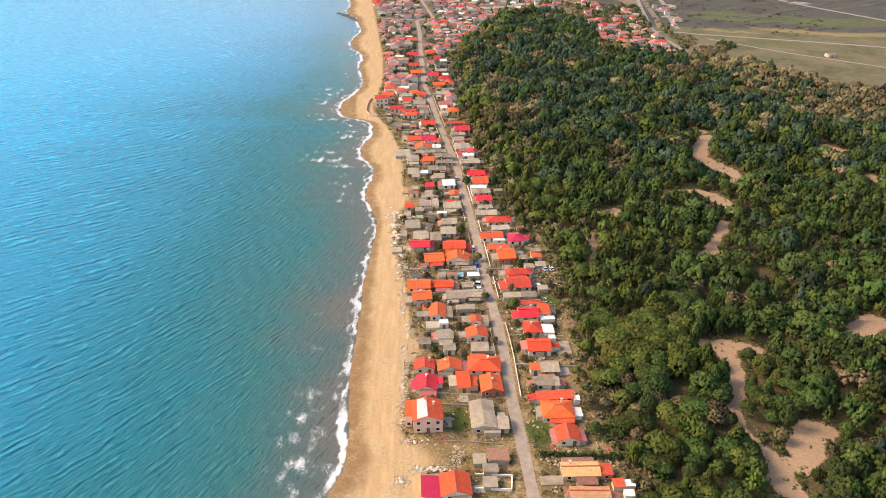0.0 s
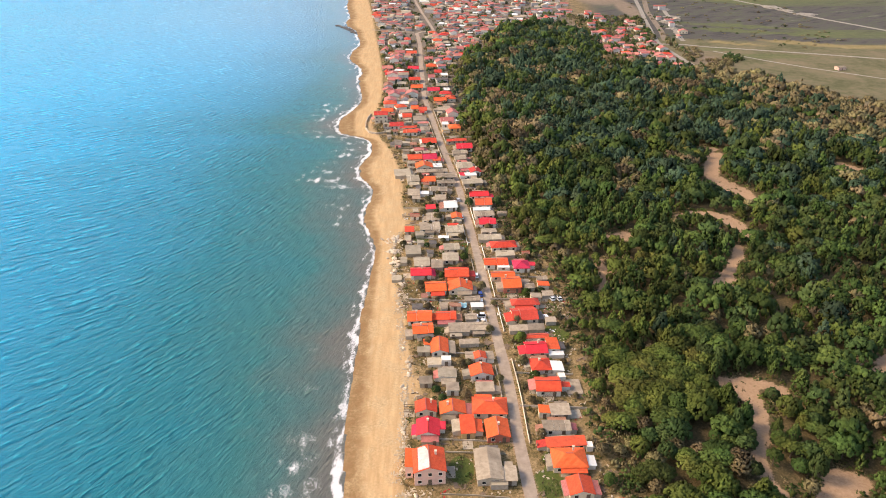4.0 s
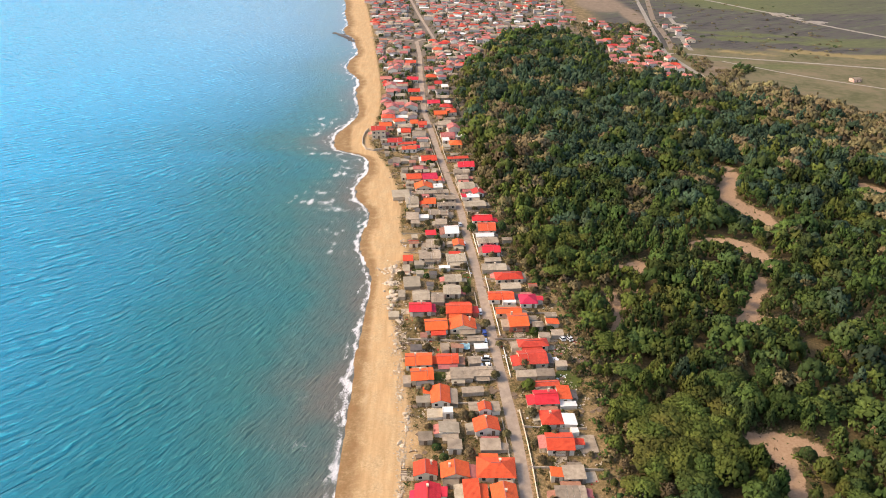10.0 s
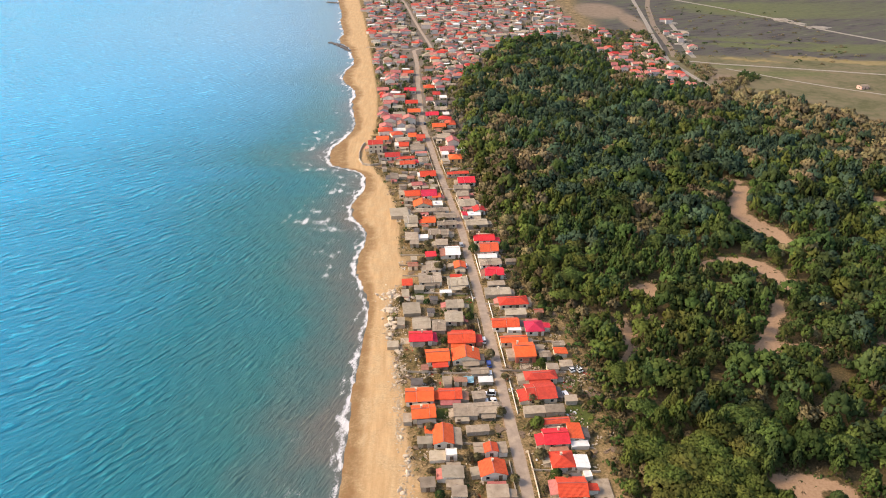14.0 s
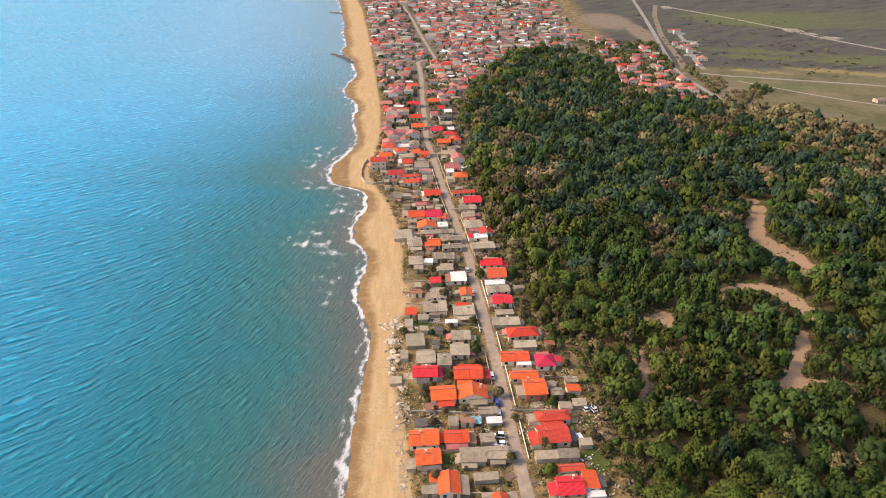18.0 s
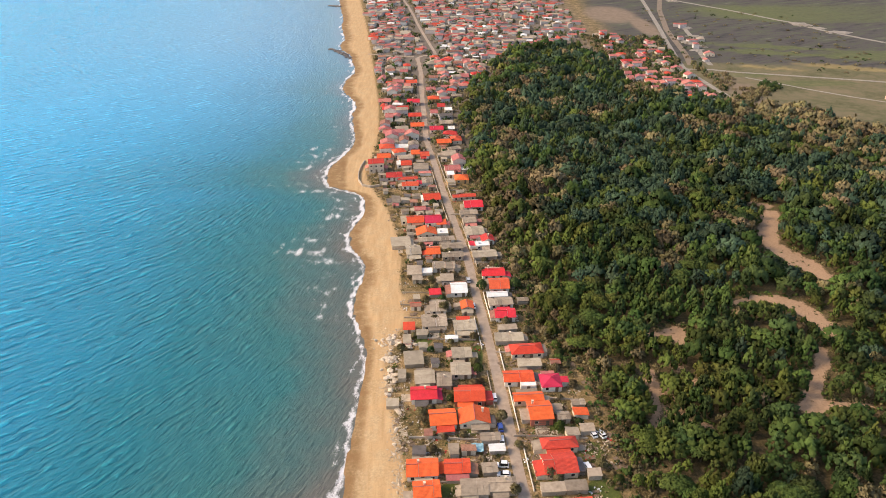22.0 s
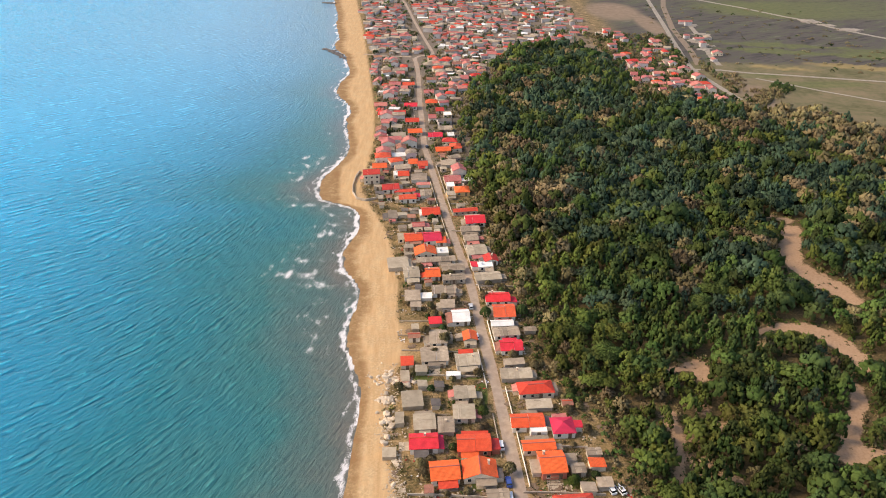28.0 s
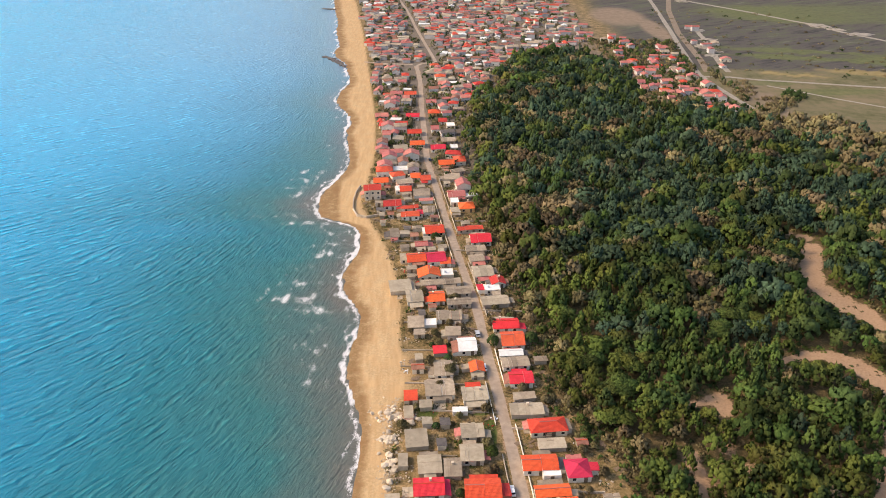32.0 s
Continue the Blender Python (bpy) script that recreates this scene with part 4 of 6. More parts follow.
WINDOW = mesh_of("window", WALLS["white"], lambda bm: ring(bm, 1.05, 1.1, 0.09, 0.07))
PANE = mesh_of("pane", GLASS, lambda bm: box(bm, -0.525, 0.525, -0.02, 0.02, 0, 1.1))
DOORWAY = mesh_of("door", WOOD, lambda bm: (box(bm, -0.48, 0.48, -0.05, 0.02, 0, 2.02), box(bm, -0.56, -0.48, -0.08, 0.02, 0, 2.1), box(bm, 0.48, 0.56, -0.08, 0.02, 0, 2.1), box(bm, -0.48, 0.48, -0.08, 0.02, 2.02, 2.1)))
CHIMNEY = mesh_of("chimney", WALLS["cream"], lambda bm: (box(bm, -0.3, 0.3, -0.3, 0.3, -0.8, 1.0), box(bm, -0.4, 0.4, -0.4, 0.4, 1.0, 1.12)))
TANK = mesh_of("water_tank", PLASTIC, lambda bm: bmesh.ops.create_cone(bm, cap_ends=True, segments=12, radius1=0.55, radius2=0.5, depth=1.1, matrix=Matrix.Translation((0, 0, 0.55))))
TILE_WORDS = {"orange": "bright orange tiled", "red": "red tiled", "crimson": "crimson sheet-tile", "rose": "faded rose tiled", "brown": "weathered brown tiled", "ochre": "ochre tiled",
              "grey": "grey fibre-cement", "dark": "dark felted", "white": "white painted", "tan": "sandy concrete"}
WALL_WORDS = {"pale": "pale rendered", "cream": "cream-plastered", "white": "white-plastered", "pink": "pink-plastered", "grey": "grey rendered", "ochre": "ochre-painted", "red": "red-painted", "tan": "bare sandy concrete"}
WALLS["tan"] = ROOFS["tan"]
taken = []
BUILT = []
dice = random.Random(5)


def house(x, y, w, d, h, kind, roof, wall, windows=True, turn=None, streaks=True):
    """A house or shed. kind: gx, gy gabled with the ridge across or along the street; hip; sx, sy lean-to; fl flat."""
    if y > 330:
        w, d = (min(w, 9.0), min(d, 7.8)) if y > 480 else (w, min(d, 9.0))
    taken.append((x, y, w, d))
    s = (float(street(y + 5)) - float(street(y - 5))) / 10
    turn = -math.degrees(math.atan(s)) * 0.8 + dice.uniform(-2.5, 2.5) if turn is None else turn
    low = h < 1.9
    if kind == "fl" and h > 1.9 and roof != "white":
        kind = dice.choice(("sx", "sy", "sy", "gx"))
    worn = roof in ("grey", "tan", "dark")
    small = w * d < 24 or kind in ("sx", "sy")
    name = "concrete_platform" if low else "shed" if small else "house"
    about = "a low walled platform" if low else f"{'small ' if w * d < 14 else ''}{WALL_WORDS[wall]} {'outbuilding' if small else 'two-storey house' if h > 4.3 else 'single-storey house'}"
    label = f"{about.replace('a low walled', WALL_WORDS[wall] + ' low')} with {TILE_WORDS[roof]} roof" if not low else f"{WALL_WORDS[wall]} low platform of an unfinished house"
    thing = tagged(new(name), label, "house" if not small else "shed" if not low else "platform", "village houses" if not small else "village sheds")
    thing.matrix_world = pose(x, y, -0.12, 0, 0, turn)
    BUILT.append((thing, x, y, w, d, h, kind, roof, wall, turn))
    X, Y, over, rise = w / 2, d / 2, 0.35, 0.0
    bm = bmesh.new()
    top = {}
    if kind in ("gx", "gy"):
        rise = (d if kind == "gx" else w) * (0.11 if worn else 0.19)
        ridge = [(-X, 0), (X, 0)] if kind == "gx" else [(0, -Y), (0, Y)]
        corners = [(-X, -Y), (X, -Y), (X, Y), (-X, Y)]
        b = [bm.verts.new((*c, 0)) for c in corners]
        t = [bm.verts.new((*c, h)) for c in corners]
        r = [bm.verts.new((*c, h + rise)) for c in ridge]
        bm.faces.new(b[::-1])
        if kind == "gx":
            for f in ((b[0], b[1], t[1], t[0]), (b[2], b[3], t[3], t[2]), (b[1], b[2], t[2], r[1], t[1]), (b[3], b[0], t[0], r[0], t[3]), (t[0], t[1], r[1], r[0]), (t[2], t[3], r[0], r[1])):
                bm.faces.new(f)
        else:
            for f in ((b[1], b[2], t[2], t[1]), (b[3], b[0], t[0], t[3]), (b[0], b[1], t[1], r[0], t[0]), (b[2], b[3], t[3], r[1], t[2]), (t[1], t[2], r[1], r[0]), (t[3], t[0], r[0], r[1])):
                bm.faces.new(f)
    else:
        box(bm, -X, X, -Y, Y, 0, h)
        if kind == "fl" and not low:
            for x0, x1, y0, y1 in ((-X, X, -Y, -Y + 0.18), (-X, X, Y - 0.18, Y), (-X, -X + 0.18, -Y + 0.18, Y - 0.18), (X - 0.18, X, -Y + 0.18, Y - 0.18)):
                box(bm, x0, x1, y0, y1, h + 0.004, h + 0.32)
    part("wall", bm, WALLS[wall], thing)
    bm = bmesh.new()
    uv = bm.loops.layers.uv.new("uv")
    g = 0.15
    if kind == "gx":
        e, z = Y + over, h - over * rise / Y + g
        if worn and w > 4 and streaks:
            cuts = sorted(dice.uniform(-0.38, 0.38) * w for _ in range(2 if w < 8 else 3))
            spans = [(a + 0.05, b - 0.05, dice.uniform(0, 0.1)) for a, b in zip([-X - over, *cuts], [*cuts, X + over]) if b - a > 0.5]
        elif dice.random() < 0.45 and w > 6.5 and streaks:
            cut = dice.uniform(-0.3, 0.3) * w
            spans = ((-X - over, cut - 0.06, 0.0), (cut + 0.06, X + over, 0.14))
        else:
            spans = ((-X - over, X + over, 0.0),)
        for k, (x0, x1, dz) in enumerate(spans):
            if k and worn:
                part("roof", bm, ROOFS[roof], thing)
                bm = bmesh.new()
                uv = bm.loops.layers.uv.new("uv")
            slope(bm, uv, [(x0, -e, z + dz), (x1, -e, z + dz), (x1, 0, h + rise + g + dz), (x0, 0, h + rise + g + dz)])
            slope(bm, uv, [(x1, e, z + dz), (x0, e, z + dz), (x0, 0, h + rise + g + dz), (x1, 0, h + rise + g + dz)])
        ends = ((-X - over, 0), (X + over, 0))
    elif kind == "gy":
        e, z = X + over, h - over * rise / X + g
        slope(bm, uv, [(e, -Y - over, z), (e, Y + over, z), (0, Y + over, h + rise + g), (0, -Y - over, h + rise + g)])
        slope(bm, uv, [(-e, Y + over, z), (-e, -Y - over, z), (0, -Y - over, h + rise + g), (0, Y + over, h + rise + g)])
        ends = ((0, -Y - over), (0, Y + over))
    elif kind == "hip":
        m = min(X, Y)
        rise = m * 0.42
        rx, ry = max(X - m, 0.02), max(Y - m, 0.02)
        a, b2, z, k = X + over, Y + over, h - over * 0.42 + g, h + rise + g
        slope(bm, uv, [(-a, -b2, z), (a, -b2, z), (rx, -ry, k), (-rx, -ry, k)])
        slope(bm, uv, [(a, b2, z), (-a, b2, z), (-rx, ry, k), (rx, ry, k)])
        slope(bm, uv, [(a, -b2, z), (a, b2, z), (rx, ry, k), (rx, -ry, k)])
        slope(bm, uv, [(-a, b2, z), (-a, -b2, z), (-rx, -ry, k), (-rx, ry, k)])
        ends = ((-rx, 0), (rx, 0)) if X > Y else ((0, -ry), (0, ry))
    elif kind == "sy":
        slope(bm, uv, [(-X - 0.2, -Y - over, h + 0.03), (X + 0.2, -Y - over, h + 0.03), (X + 0.2, Y + 0.2, h + 0.2 + 0.07 * d), (-X - 0.2, Y + 0.2, h + 0.2 + 0.07 * d)], 0.1)
        ends = ()
    elif kind == "sx":
        slope(bm, uv, [(X + over, -Y - 0.2, h + 0.03), (X + over, Y + 0.2, h + 0.03), (-X - 0.2, Y + 0.2, h + 0.2 + 0.07 * w), (-X - 0.2, -Y - 0.2, h + 0.2 + 0.07 * w)], 0.1)
        ends = ()
    else:
        inset = 0.18 if not low else -0.05
        slope(bm, uv, [(-X + inset, -Y + inset, h + 0.12), (X - inset, -Y + inset, h + 0.12), (X - inset, Y - inset, h + 0.15), (-X + inset, Y - inset, h + 0.15)], 0.1)
        ends = ()
    part("roof" if not low else "slab", bm, ROOFS[roof], thing)
    if ends and windows and not (worn and dice.random() < 0.7):
        (ax, ay), (cx, cy) = ends
        bm = bmesh.new()
        wx, wy = (0.0, 0.14) if abs(cx - ax) > abs(cy - ay) else (0.14, 0.0)
        box(bm, ax - wx, cx + wx, ay - wy, cy + wy, h + rise + g - 0.05, h + rise + g + 0.09)
        part("ridge_cap", bm, ROOFS["rose" if roof in ("orange", "red") else roof if roof in ("tan", "grey", "white") else "red"], thing)
    if low or not windows:
        return thing
    floors = 2 if h > 4.3 else 1
    for level in range(floors):
        z = 0.95 + level * 2.75
        if z + 1.25 > h:
            continue
        n = max(1, int(w / 2.9))
        for k in range(n):
            px = (k + 0.5 - n / 2) * w / n
            if level == 0 and k == n // 2 and w > 3.4:
                o = part("door", DOORWAY, None, thing)
                o.location = (px, -Y, 0.12)
                continue
            o = part("window", WINDOW, None, thing)
            o.location = (px, -Y, z)
            part("pane", PANE, None, o)
        if d > 4:
            for side in (-1, 1):
                o = part("window", WINDOW, None, thing)
                o.matrix_local = pose(side * X, dice.uniform(-0.2, 0.2) * d, z, 0, 0, 90 * side)
                part("pane", PANE, None, o)
    if rise and not small and dice.random() < 0.45:
        o = part("chimney", CHIMNEY, None, thing)
        o.location = (dice.uniform(-0.3, 0.3) * w, dice.uniform(0.05, 0.3) * d, h + rise * 0.8)
    if kind == "fl" and w * d > 14 and dice.random() < 0.35:
        o = part("water_tank", TANK, None, thing)
        o.location = (dice.uniform(-0.25, 0.25) * w, dice.uniform(-0.2, 0.2) * d, h + 0.13)
    return thing


house(17.2, 166.8, 6.2, 4.6, 2.1, "sx", "brown", "grey")
house(11.5, 165.4, 3.6, 3.4, 1.9, "sy", "tan", "grey")
house(14.6, 161.6, 4.2, 3.0, 1.95, "fl", "grey", "grey")
house(-4.7, 183.0, 9.2, 9.2, 5.4, "gy", "orange", "pink")
house(-10.7, 184.9, 2.2, 7.6, 4.6, "sx", "orange", "pink")
house(13.2, 184.3, 7.5, 12.4, 2.79, "gy", "grey", "grey")
house(19.2, 180.9, 4.1, 5.6, 2.46, "fl", "grey", "grey")
house(16.1, 177.9, 5.1, 2.5, 1.89, "fl", "tan", "grey")
house(-6.3, 210.8, 6.7, 5.2, 2.46, "gy", "orange", "cream")
house(2.6, 210.3, 8.2, 5.6, 2.46, "gy", "orange", "cream")
house(15.0, 211.6, 11.2, 8.0, 2.46, "hip", "orange", "cream")
house(-5.4, 200.8, 7.0, 7.1, 2.46, "gy", "crimson", "white")
house(-0.8, 202.0, 1.9, 3.0, 2.13, "sy", "crimson", "white")
house(7.3, 201.8, 4.5, 7.8, 2.79, "sy", "orange", "ochre")
house(16.9, 200.4, 7.1, 8.1, 2.46, "gy", "orange", "red")
house(38.0, 187.4, 10.1, 7.9, 2.62, "hip", "orange", "cream")
house(38.1, 194.7, 12.4, 3.7, 2.3, "sy", "red", "cream")
house(45.4, 193.7, 2.0, 2.5, 1.97, "fl", "white", "white")
house(44.6, 186.9, 2.4, 4.1, 1.8, "sx", "white", "white")
house(39.7, 176.1, 6.9, 6.4, 2.46, "gy", "orange", "cream")
house(38.3, 209.7, 6.4, 4.8, 2.46, "fl", "grey", "grey")
house(33.1, 209.7, 3.6, 3.7, 2.54, "sx", "orange", "cream")
house(36.1, 201.9, 8.6, 4.4, 2.46, "gx", "grey", "white")
house(4.1, 154.5, 8.5, 7.8, 2.46, "gy", "orange", "white")
house(-3.0, 153.9, 5.4, 8.0, 2.13, "sx", "crimson", "white")
house(14.3, 156.3, 4.0, 3.4, 1.8, "sy", "grey", "grey")
house(41.3, 161.0, 10.9, 5.3, 2.46, "gx", "ochre", "grey")
house(48.9, 161.1, 3.4, 4.3, 2.3, "sx", "red", "red")
house(42.7, 151.9, 11.0, 4.0, 2.46, "gx", "ochre", "grey")
house(51.7, 155.9, 3.1, 2.8, 2.13, "sy", "red", "cream")
house(55.0, 156.2, 3.1, 2.5, 1.89, "fl", "white", "white")
house(54.2, 152.4, 2.9, 2.5, 1.89, "fl", "white", "white")
house(32.7, 158.3, 6.6, 3.5, 0.4, "fl", "grey", "grey")
house(35.8, 222.9, 8.2, 7.5, 2.62, "gx", "orange", "white")
house(42.0, 223.2, 2.8, 2.5, 2.13, "sx", "orange", "white")
house(41.5, 228.6, 2.4, 2.5, 1.97, "fl", "white", "white")
house(45.1, 224.1, 5.4, 7.9, 0.5, "fl", "grey", "grey")
house(34.6, 234.4, 6.9, 6.6, 2.46, "hip", "orange", "white")
house(40.5, 233.8, 3.9, 5.3, 2.13, "sx", "white", "white")
house(35.0, 251.8, 8.5, 2.5, 2.79, "gx", "red", "cream")
house(34.0, 244.7, 7.6, 7.0, 2.46, "gx", "crimson", "cream")
house(40.5, 247.2, 4.2, 7.2, 2.46, "sx", "orange", "white")
house(41.4, 242.2, 5.7, 2.5, 1.6, "fl", "white", "white")
house(28.7, 258.1, 7.0, 3.1, 2.05, "fl", "grey", "grey")
house(35.7, 258.8, 6.2, 3.4, 2.05, "fl", "grey", "grey")
house(32.9, 276.4, 11.1, 4.6, 2.62, "hip", "red", "cream")
house(31.8, 267.4, 9.8, 8.3, 2.46, "gx", "red", "cream")
house(-10.1, 265.6, 9.2, 7.0, 2.46, "gx", "orange", "white")
house(-8.6, 256.8, 7.5, 6.5, 2.46, "gx", "orange", "cream")
house(-13.8, 254.2, 2.7, 3.6, 1.97, "fl", "grey", "grey")
house(0.5, 266.5, 7.4, 5.7, 2.21, "gx", "orange", "grey")
house(5.5, 258.1, 7.7, 6.1, 2.13, "gx", "grey", "grey")
house(13.8, 259.1, 7.9, 5.2, 2.13, "gx", "grey", "grey")
house(9.2, 248.9, 7.3, 2.5, 1.97, "sy", "grey", "grey")
house(-2.0, 245.6, 6.1, 8.4, 2.46, "gy", "orange", "white")
house(-6.6, 248.2, 2.6, 3.3, 1.97, "sx", "orange", "white")
house(-3.9, 237.4, 5.0, 4.4, 1.2, "fl", "tan", "white")
house(0.5, 237.4, 3.5, 2.9, 2.62, "fl", "white", "white")
house(0.8, 229.4, 6.2, 4.8, 2.13, "sx", "tan", "white")
house(2.6, 221.3, 4.1, 4.2, 2.46, "fl", "grey", "white")
house(12.9, 239.0, 3.9, 3.4, 2.95, "gy", "orange", "white")
house(9.3, 239.9, 3.0, 4.1, 2.13, "fl", "grey", "white")
house(16.5, 239.9, 2.7, 4.1, 2.13, "fl", "grey", "white")
house(13.0, 230.6, 7.8, 5.8, 2.46, "gy", "orange", "white")
house(13.9, 221.8, 6.2, 4.3, 2.05, "fl", "grey", "grey")
house(-0.3, 273.2, 2.9, 2.5, 1.8, "fl", "grey", "grey")
house(-10.6, 301.2, 8.6, 6.6, 2.46, "gx", "crimson", "white")
house(-4.0, 288.7, 8.4, 7.6, 2.46, "gx", "orange", "white")
house(5.2, 300.2, 10.1, 7.2, 2.62, "gx", "orange", "red")
house(11.8, 300.0, 2.3, 4.7, 2.13, "sx", "red", "red")
house(6.5, 289.1, 9.9, 6.9, 2.46, "gy", "orange", "cream")
house(-14.9, 322.1, 6.9, 7.2, 1.97, "fl", "tan", "tan")
house(-10.5, 310.6, 6.8, 7.2, 2.13, "gx", "tan", "tan")
house(-18.8, 312.8, 3.0, 5.6, 1.8, "fl", "tan", "tan")
house(-21.2, 297.4, 4.3, 4.2, 1.4, "fl", "tan", "tan")
house(-3.5, 309.4, 4.9, 7.2, 1.97, "fl", "grey", "grey")
house(3.0, 325.1, 7.0, 6.0, 2.3, "gx", "tan", "grey")
house(2.5, 315.2, 6.9, 6.9, 2.3, "gx", "tan", "cream")
house(23.0, 310.6, 10.3, 6.1, 2.46, "gx", "orange", "white")
house(26.2, 306.4, 5.4, 2.5, 2.21, "fl", "white", "white")
house(34.2, 308.2, 6.9, 7.2, 2.46, "hip", "crimson", "white")
house(39.2, 309.1, 2.6, 3.2, 2.13, "sx", "crimson", "white")
house(25.4, 299.3, 9.9, 4.2, 2.46, "gx", "orange", "cream")
house(28.5, 291.4, 7.4, 8.8, 3.12, "gx", "orange", "red")
house(23.5, 290.6, 2.6, 5.1, 1.97, "fl", "grey", "grey")
house(42.3, 292.0, 4.6, 3.7, 1.97, "sx", "orange", "cream")
house(34.8, 294.6, 3.3, 3.2, 1.8, "fl", "grey", "white")
house(27.9, 319.4, 8.4, 3.8, 1.97, "fl", "tan", "grey")
house(11.4, 279.8, 6.1, 3.2, 1.97, "fl", "grey", "grey")
house(13.2, 274.8, 4.9, 2.5, 1.97, "sy", "white", "grey")
house(-11.3, 273.8, 4.3, 3.8, 1.8, "fl", "dark", "grey")
house(-0.5, 275.5, 3.4, 2.6, 1.8, "fl", "grey", "grey")
house(10.4, 266.1, 4.3, 3.7, 1.97, "fl", "grey", "grey")
house(27.5, 327.3, 11.8, 6.2, 2.62, "hip", "orange", "cream")
house(21.6, 335.7, 10.7, 5.4, 2.13, "gx", "tan", "grey")
house(21.5, 342.8, 7.3, 2.9, 1.97, "fl", "grey", "grey")
house(21.2, 352.2, 7.9, 6.4, 2.46, "gx", "crimson", "white")
house(20.0, 361.6, 9.6, 5.4, 2.3, "gx", "grey", "white")
house(18.9, 367.2, 8.4, 3.6, 2.5, "gx", "white", "white")
house(29.5, 363.8, 4.4, 2.5, 1.97, "fl", "grey", "grey")
house(20.2, 375.9, 8.3, 8.9, 2.62, "gx", "red", "white")
house(18.3, 386.5, 9.8, 6.7, 2.46, "gx", "crimson", "white")
house(2.7, 372.6, 6.5, 8.2, 2.46, "gx", "white", "white")
house(-7.5, 369.9, 4.9, 4.1, 1.97, "sy", "crimson", "grey")
house(-6.2, 357.9, 6.4, 7.9, 2.3, "gx", "grey", "white")
house(5.9, 358.8, 4.9, 5.4, 2.3, "gy", "orange", "grey")
house(-7.6, 347.0, 9.7, 8.2, 2.3, "gx", "grey", "white")
house(4.5, 343.9, 8.3, 7.2, 2.3, "gx", "tan", "white")
house(4.0, 347.9, 5.1, 2.5, 2.46, "sy", "orange", "white")
house(-17.5, 342.9, 4.4, 4.6, 2.3, "sy", "orange", "cream")
house(-0.7, 336.1, 5.1, 2.5, 1.8, "fl", "white", "white")
house(-18.0, 335.7, 3.2, 6.2, 1.2, "fl", "tan", "pink")
house(-2.4, 381.8, 5.7, 5.2, 2.13, "fl", "grey", "grey")
house(-6.4, 393.0, 4.9, 6.4, 2.3, "gx", "grey", "white")
house(-1.4, 392.7, 4.5, 6.0, 2.3, "gx", "grey", "red")
house(-17.1, 388.6, 6.3, 7.0, 1.97, "fl", "grey", "grey")
house(-11.4, 389.3, 4.8, 4.4, 1.6, "fl", "white", "white")
house(0.3, 412.1, 9.8, 5.5, 2.3, "gx", "grey", "grey")
house(0.3, 403.4, 9.6, 4.7, 2.3, "gx", "grey", "grey")
house(-8.9, 407.5, 5.9, 7.6, 2.3, "gx", "orange", "white")
house(-24.7, 416.6, 9.2, 8.1, 2.13, "fl", "tan", "grey")
house(-18.3, 407.8, 6.6, 9.8, 2.3, "fl", "tan", "white")
house(-11.8, 419.1, 8.1, 4.3, 2.3, "gx", "grey", "grey")
house(-3.1, 420.0, 8.4, 4.3, 2.3, "gx", "grey", "white")
house(-12.6, 427.3, 9.5, 7.1, 2.46, "gy", "orange", "cream")
house(-18.7, 441.6, 8.2, 8.0, 2.46, "gx", "orange", "cream")
house(-24.6, 442.0, 2.8, 5.4, 2.3, "fl", "tan", "cream")
house(-9.6, 441.7, 8.2, 12.6, 2.62, "gx", "crimson", "white")
house(-5.2, 438.4, 4.7, 5.0, 2.3, "sy", "orange", "white")
house(-4.5, 428.3, 5.5, 6.2, 2.13, "fl", "white", "cream")
house(11.4, 428.8, 8.7, 12.7, 2.3, "gx", "tan", "grey")
house(14.7, 414.4, 6.8, 4.9, 2.3, "fl", "white", "white")
house(9.9, 414.8, 2.9, 4.6, 2.13, "sx", "crimson", "white")
house(17.4, 420.0, 5.9, 5.9, 2.46, "gy", "red", "white")
house(15.3, 404.4, 11.0, 6.4, 2.13, "gx", "tan", "grey")
house(9.1, 450.8, 9.1, 5.4, 2.13, "fl", "grey", "grey")
house(9.2, 441.2, 6.5, 5.9, 2.13, "gx", "grey", "grey")
house(11.8, 460.8, 9.5, 9.6, 2.46, "gx", "crimson", "white")
house(7.2, 471.9, 12.3, 3.9, 2.46, "gx", "red", "grey")
house(6.2, 498.3, 7.7, 12.2, 2.62, "hip", "orange", "ochre")
house(0.0, 505.5, 4.5, 6.4, 2.3, "fl", "white", "white")
house(0.1, 493.8, 4.5, 5.8, 2.13, "fl", "tan", "ochre")
house(1.1, 514.2, 10.8, 7.8, 2.3, "gx", "rose", "cream")
house(-0.8, 539.4, 9.4, 7.3, 2.13, "fl", "grey", "grey")
house(-4.1, 561.2, 9.5, 12.9, 2.62, "gx", "orange", "ochre")
house(-10.7, 471.1, 8.9, 10.5, 2.3, "gx", "orange", "cream")
house(-13.9, 469.7, 4.8, 6.2, 1.97, "sx", "white", "white")
house(-23.2, 488.3, 11.9, 6.0, 2.62, "gx", "red", "white")
house(-23.8, 497.5, 8.4, 3.9, 2.46, "gx", "red", "white")
house(-18.1, 491.1, 2.6, 5.1, 2.3, "sx", "crimson", "white")
house(-33.2, 502.2, 11.1, 11.7, 2.62, "gx", "red", "white")
house(-44.8, 515.5, 9.2, 16.0, 6, "gx", "red", "cream")
house(-41.7, 534.5, 8.0, 7.5, 2.46, "gx", "orange", "cream")
house(-27.0, 522.0, 6.0, 8.6, 2.46, "gx", "orange", "cream")
house(-31.2, 521.9, 3.1, 6.8, 2.46, "fl", "white", "white")
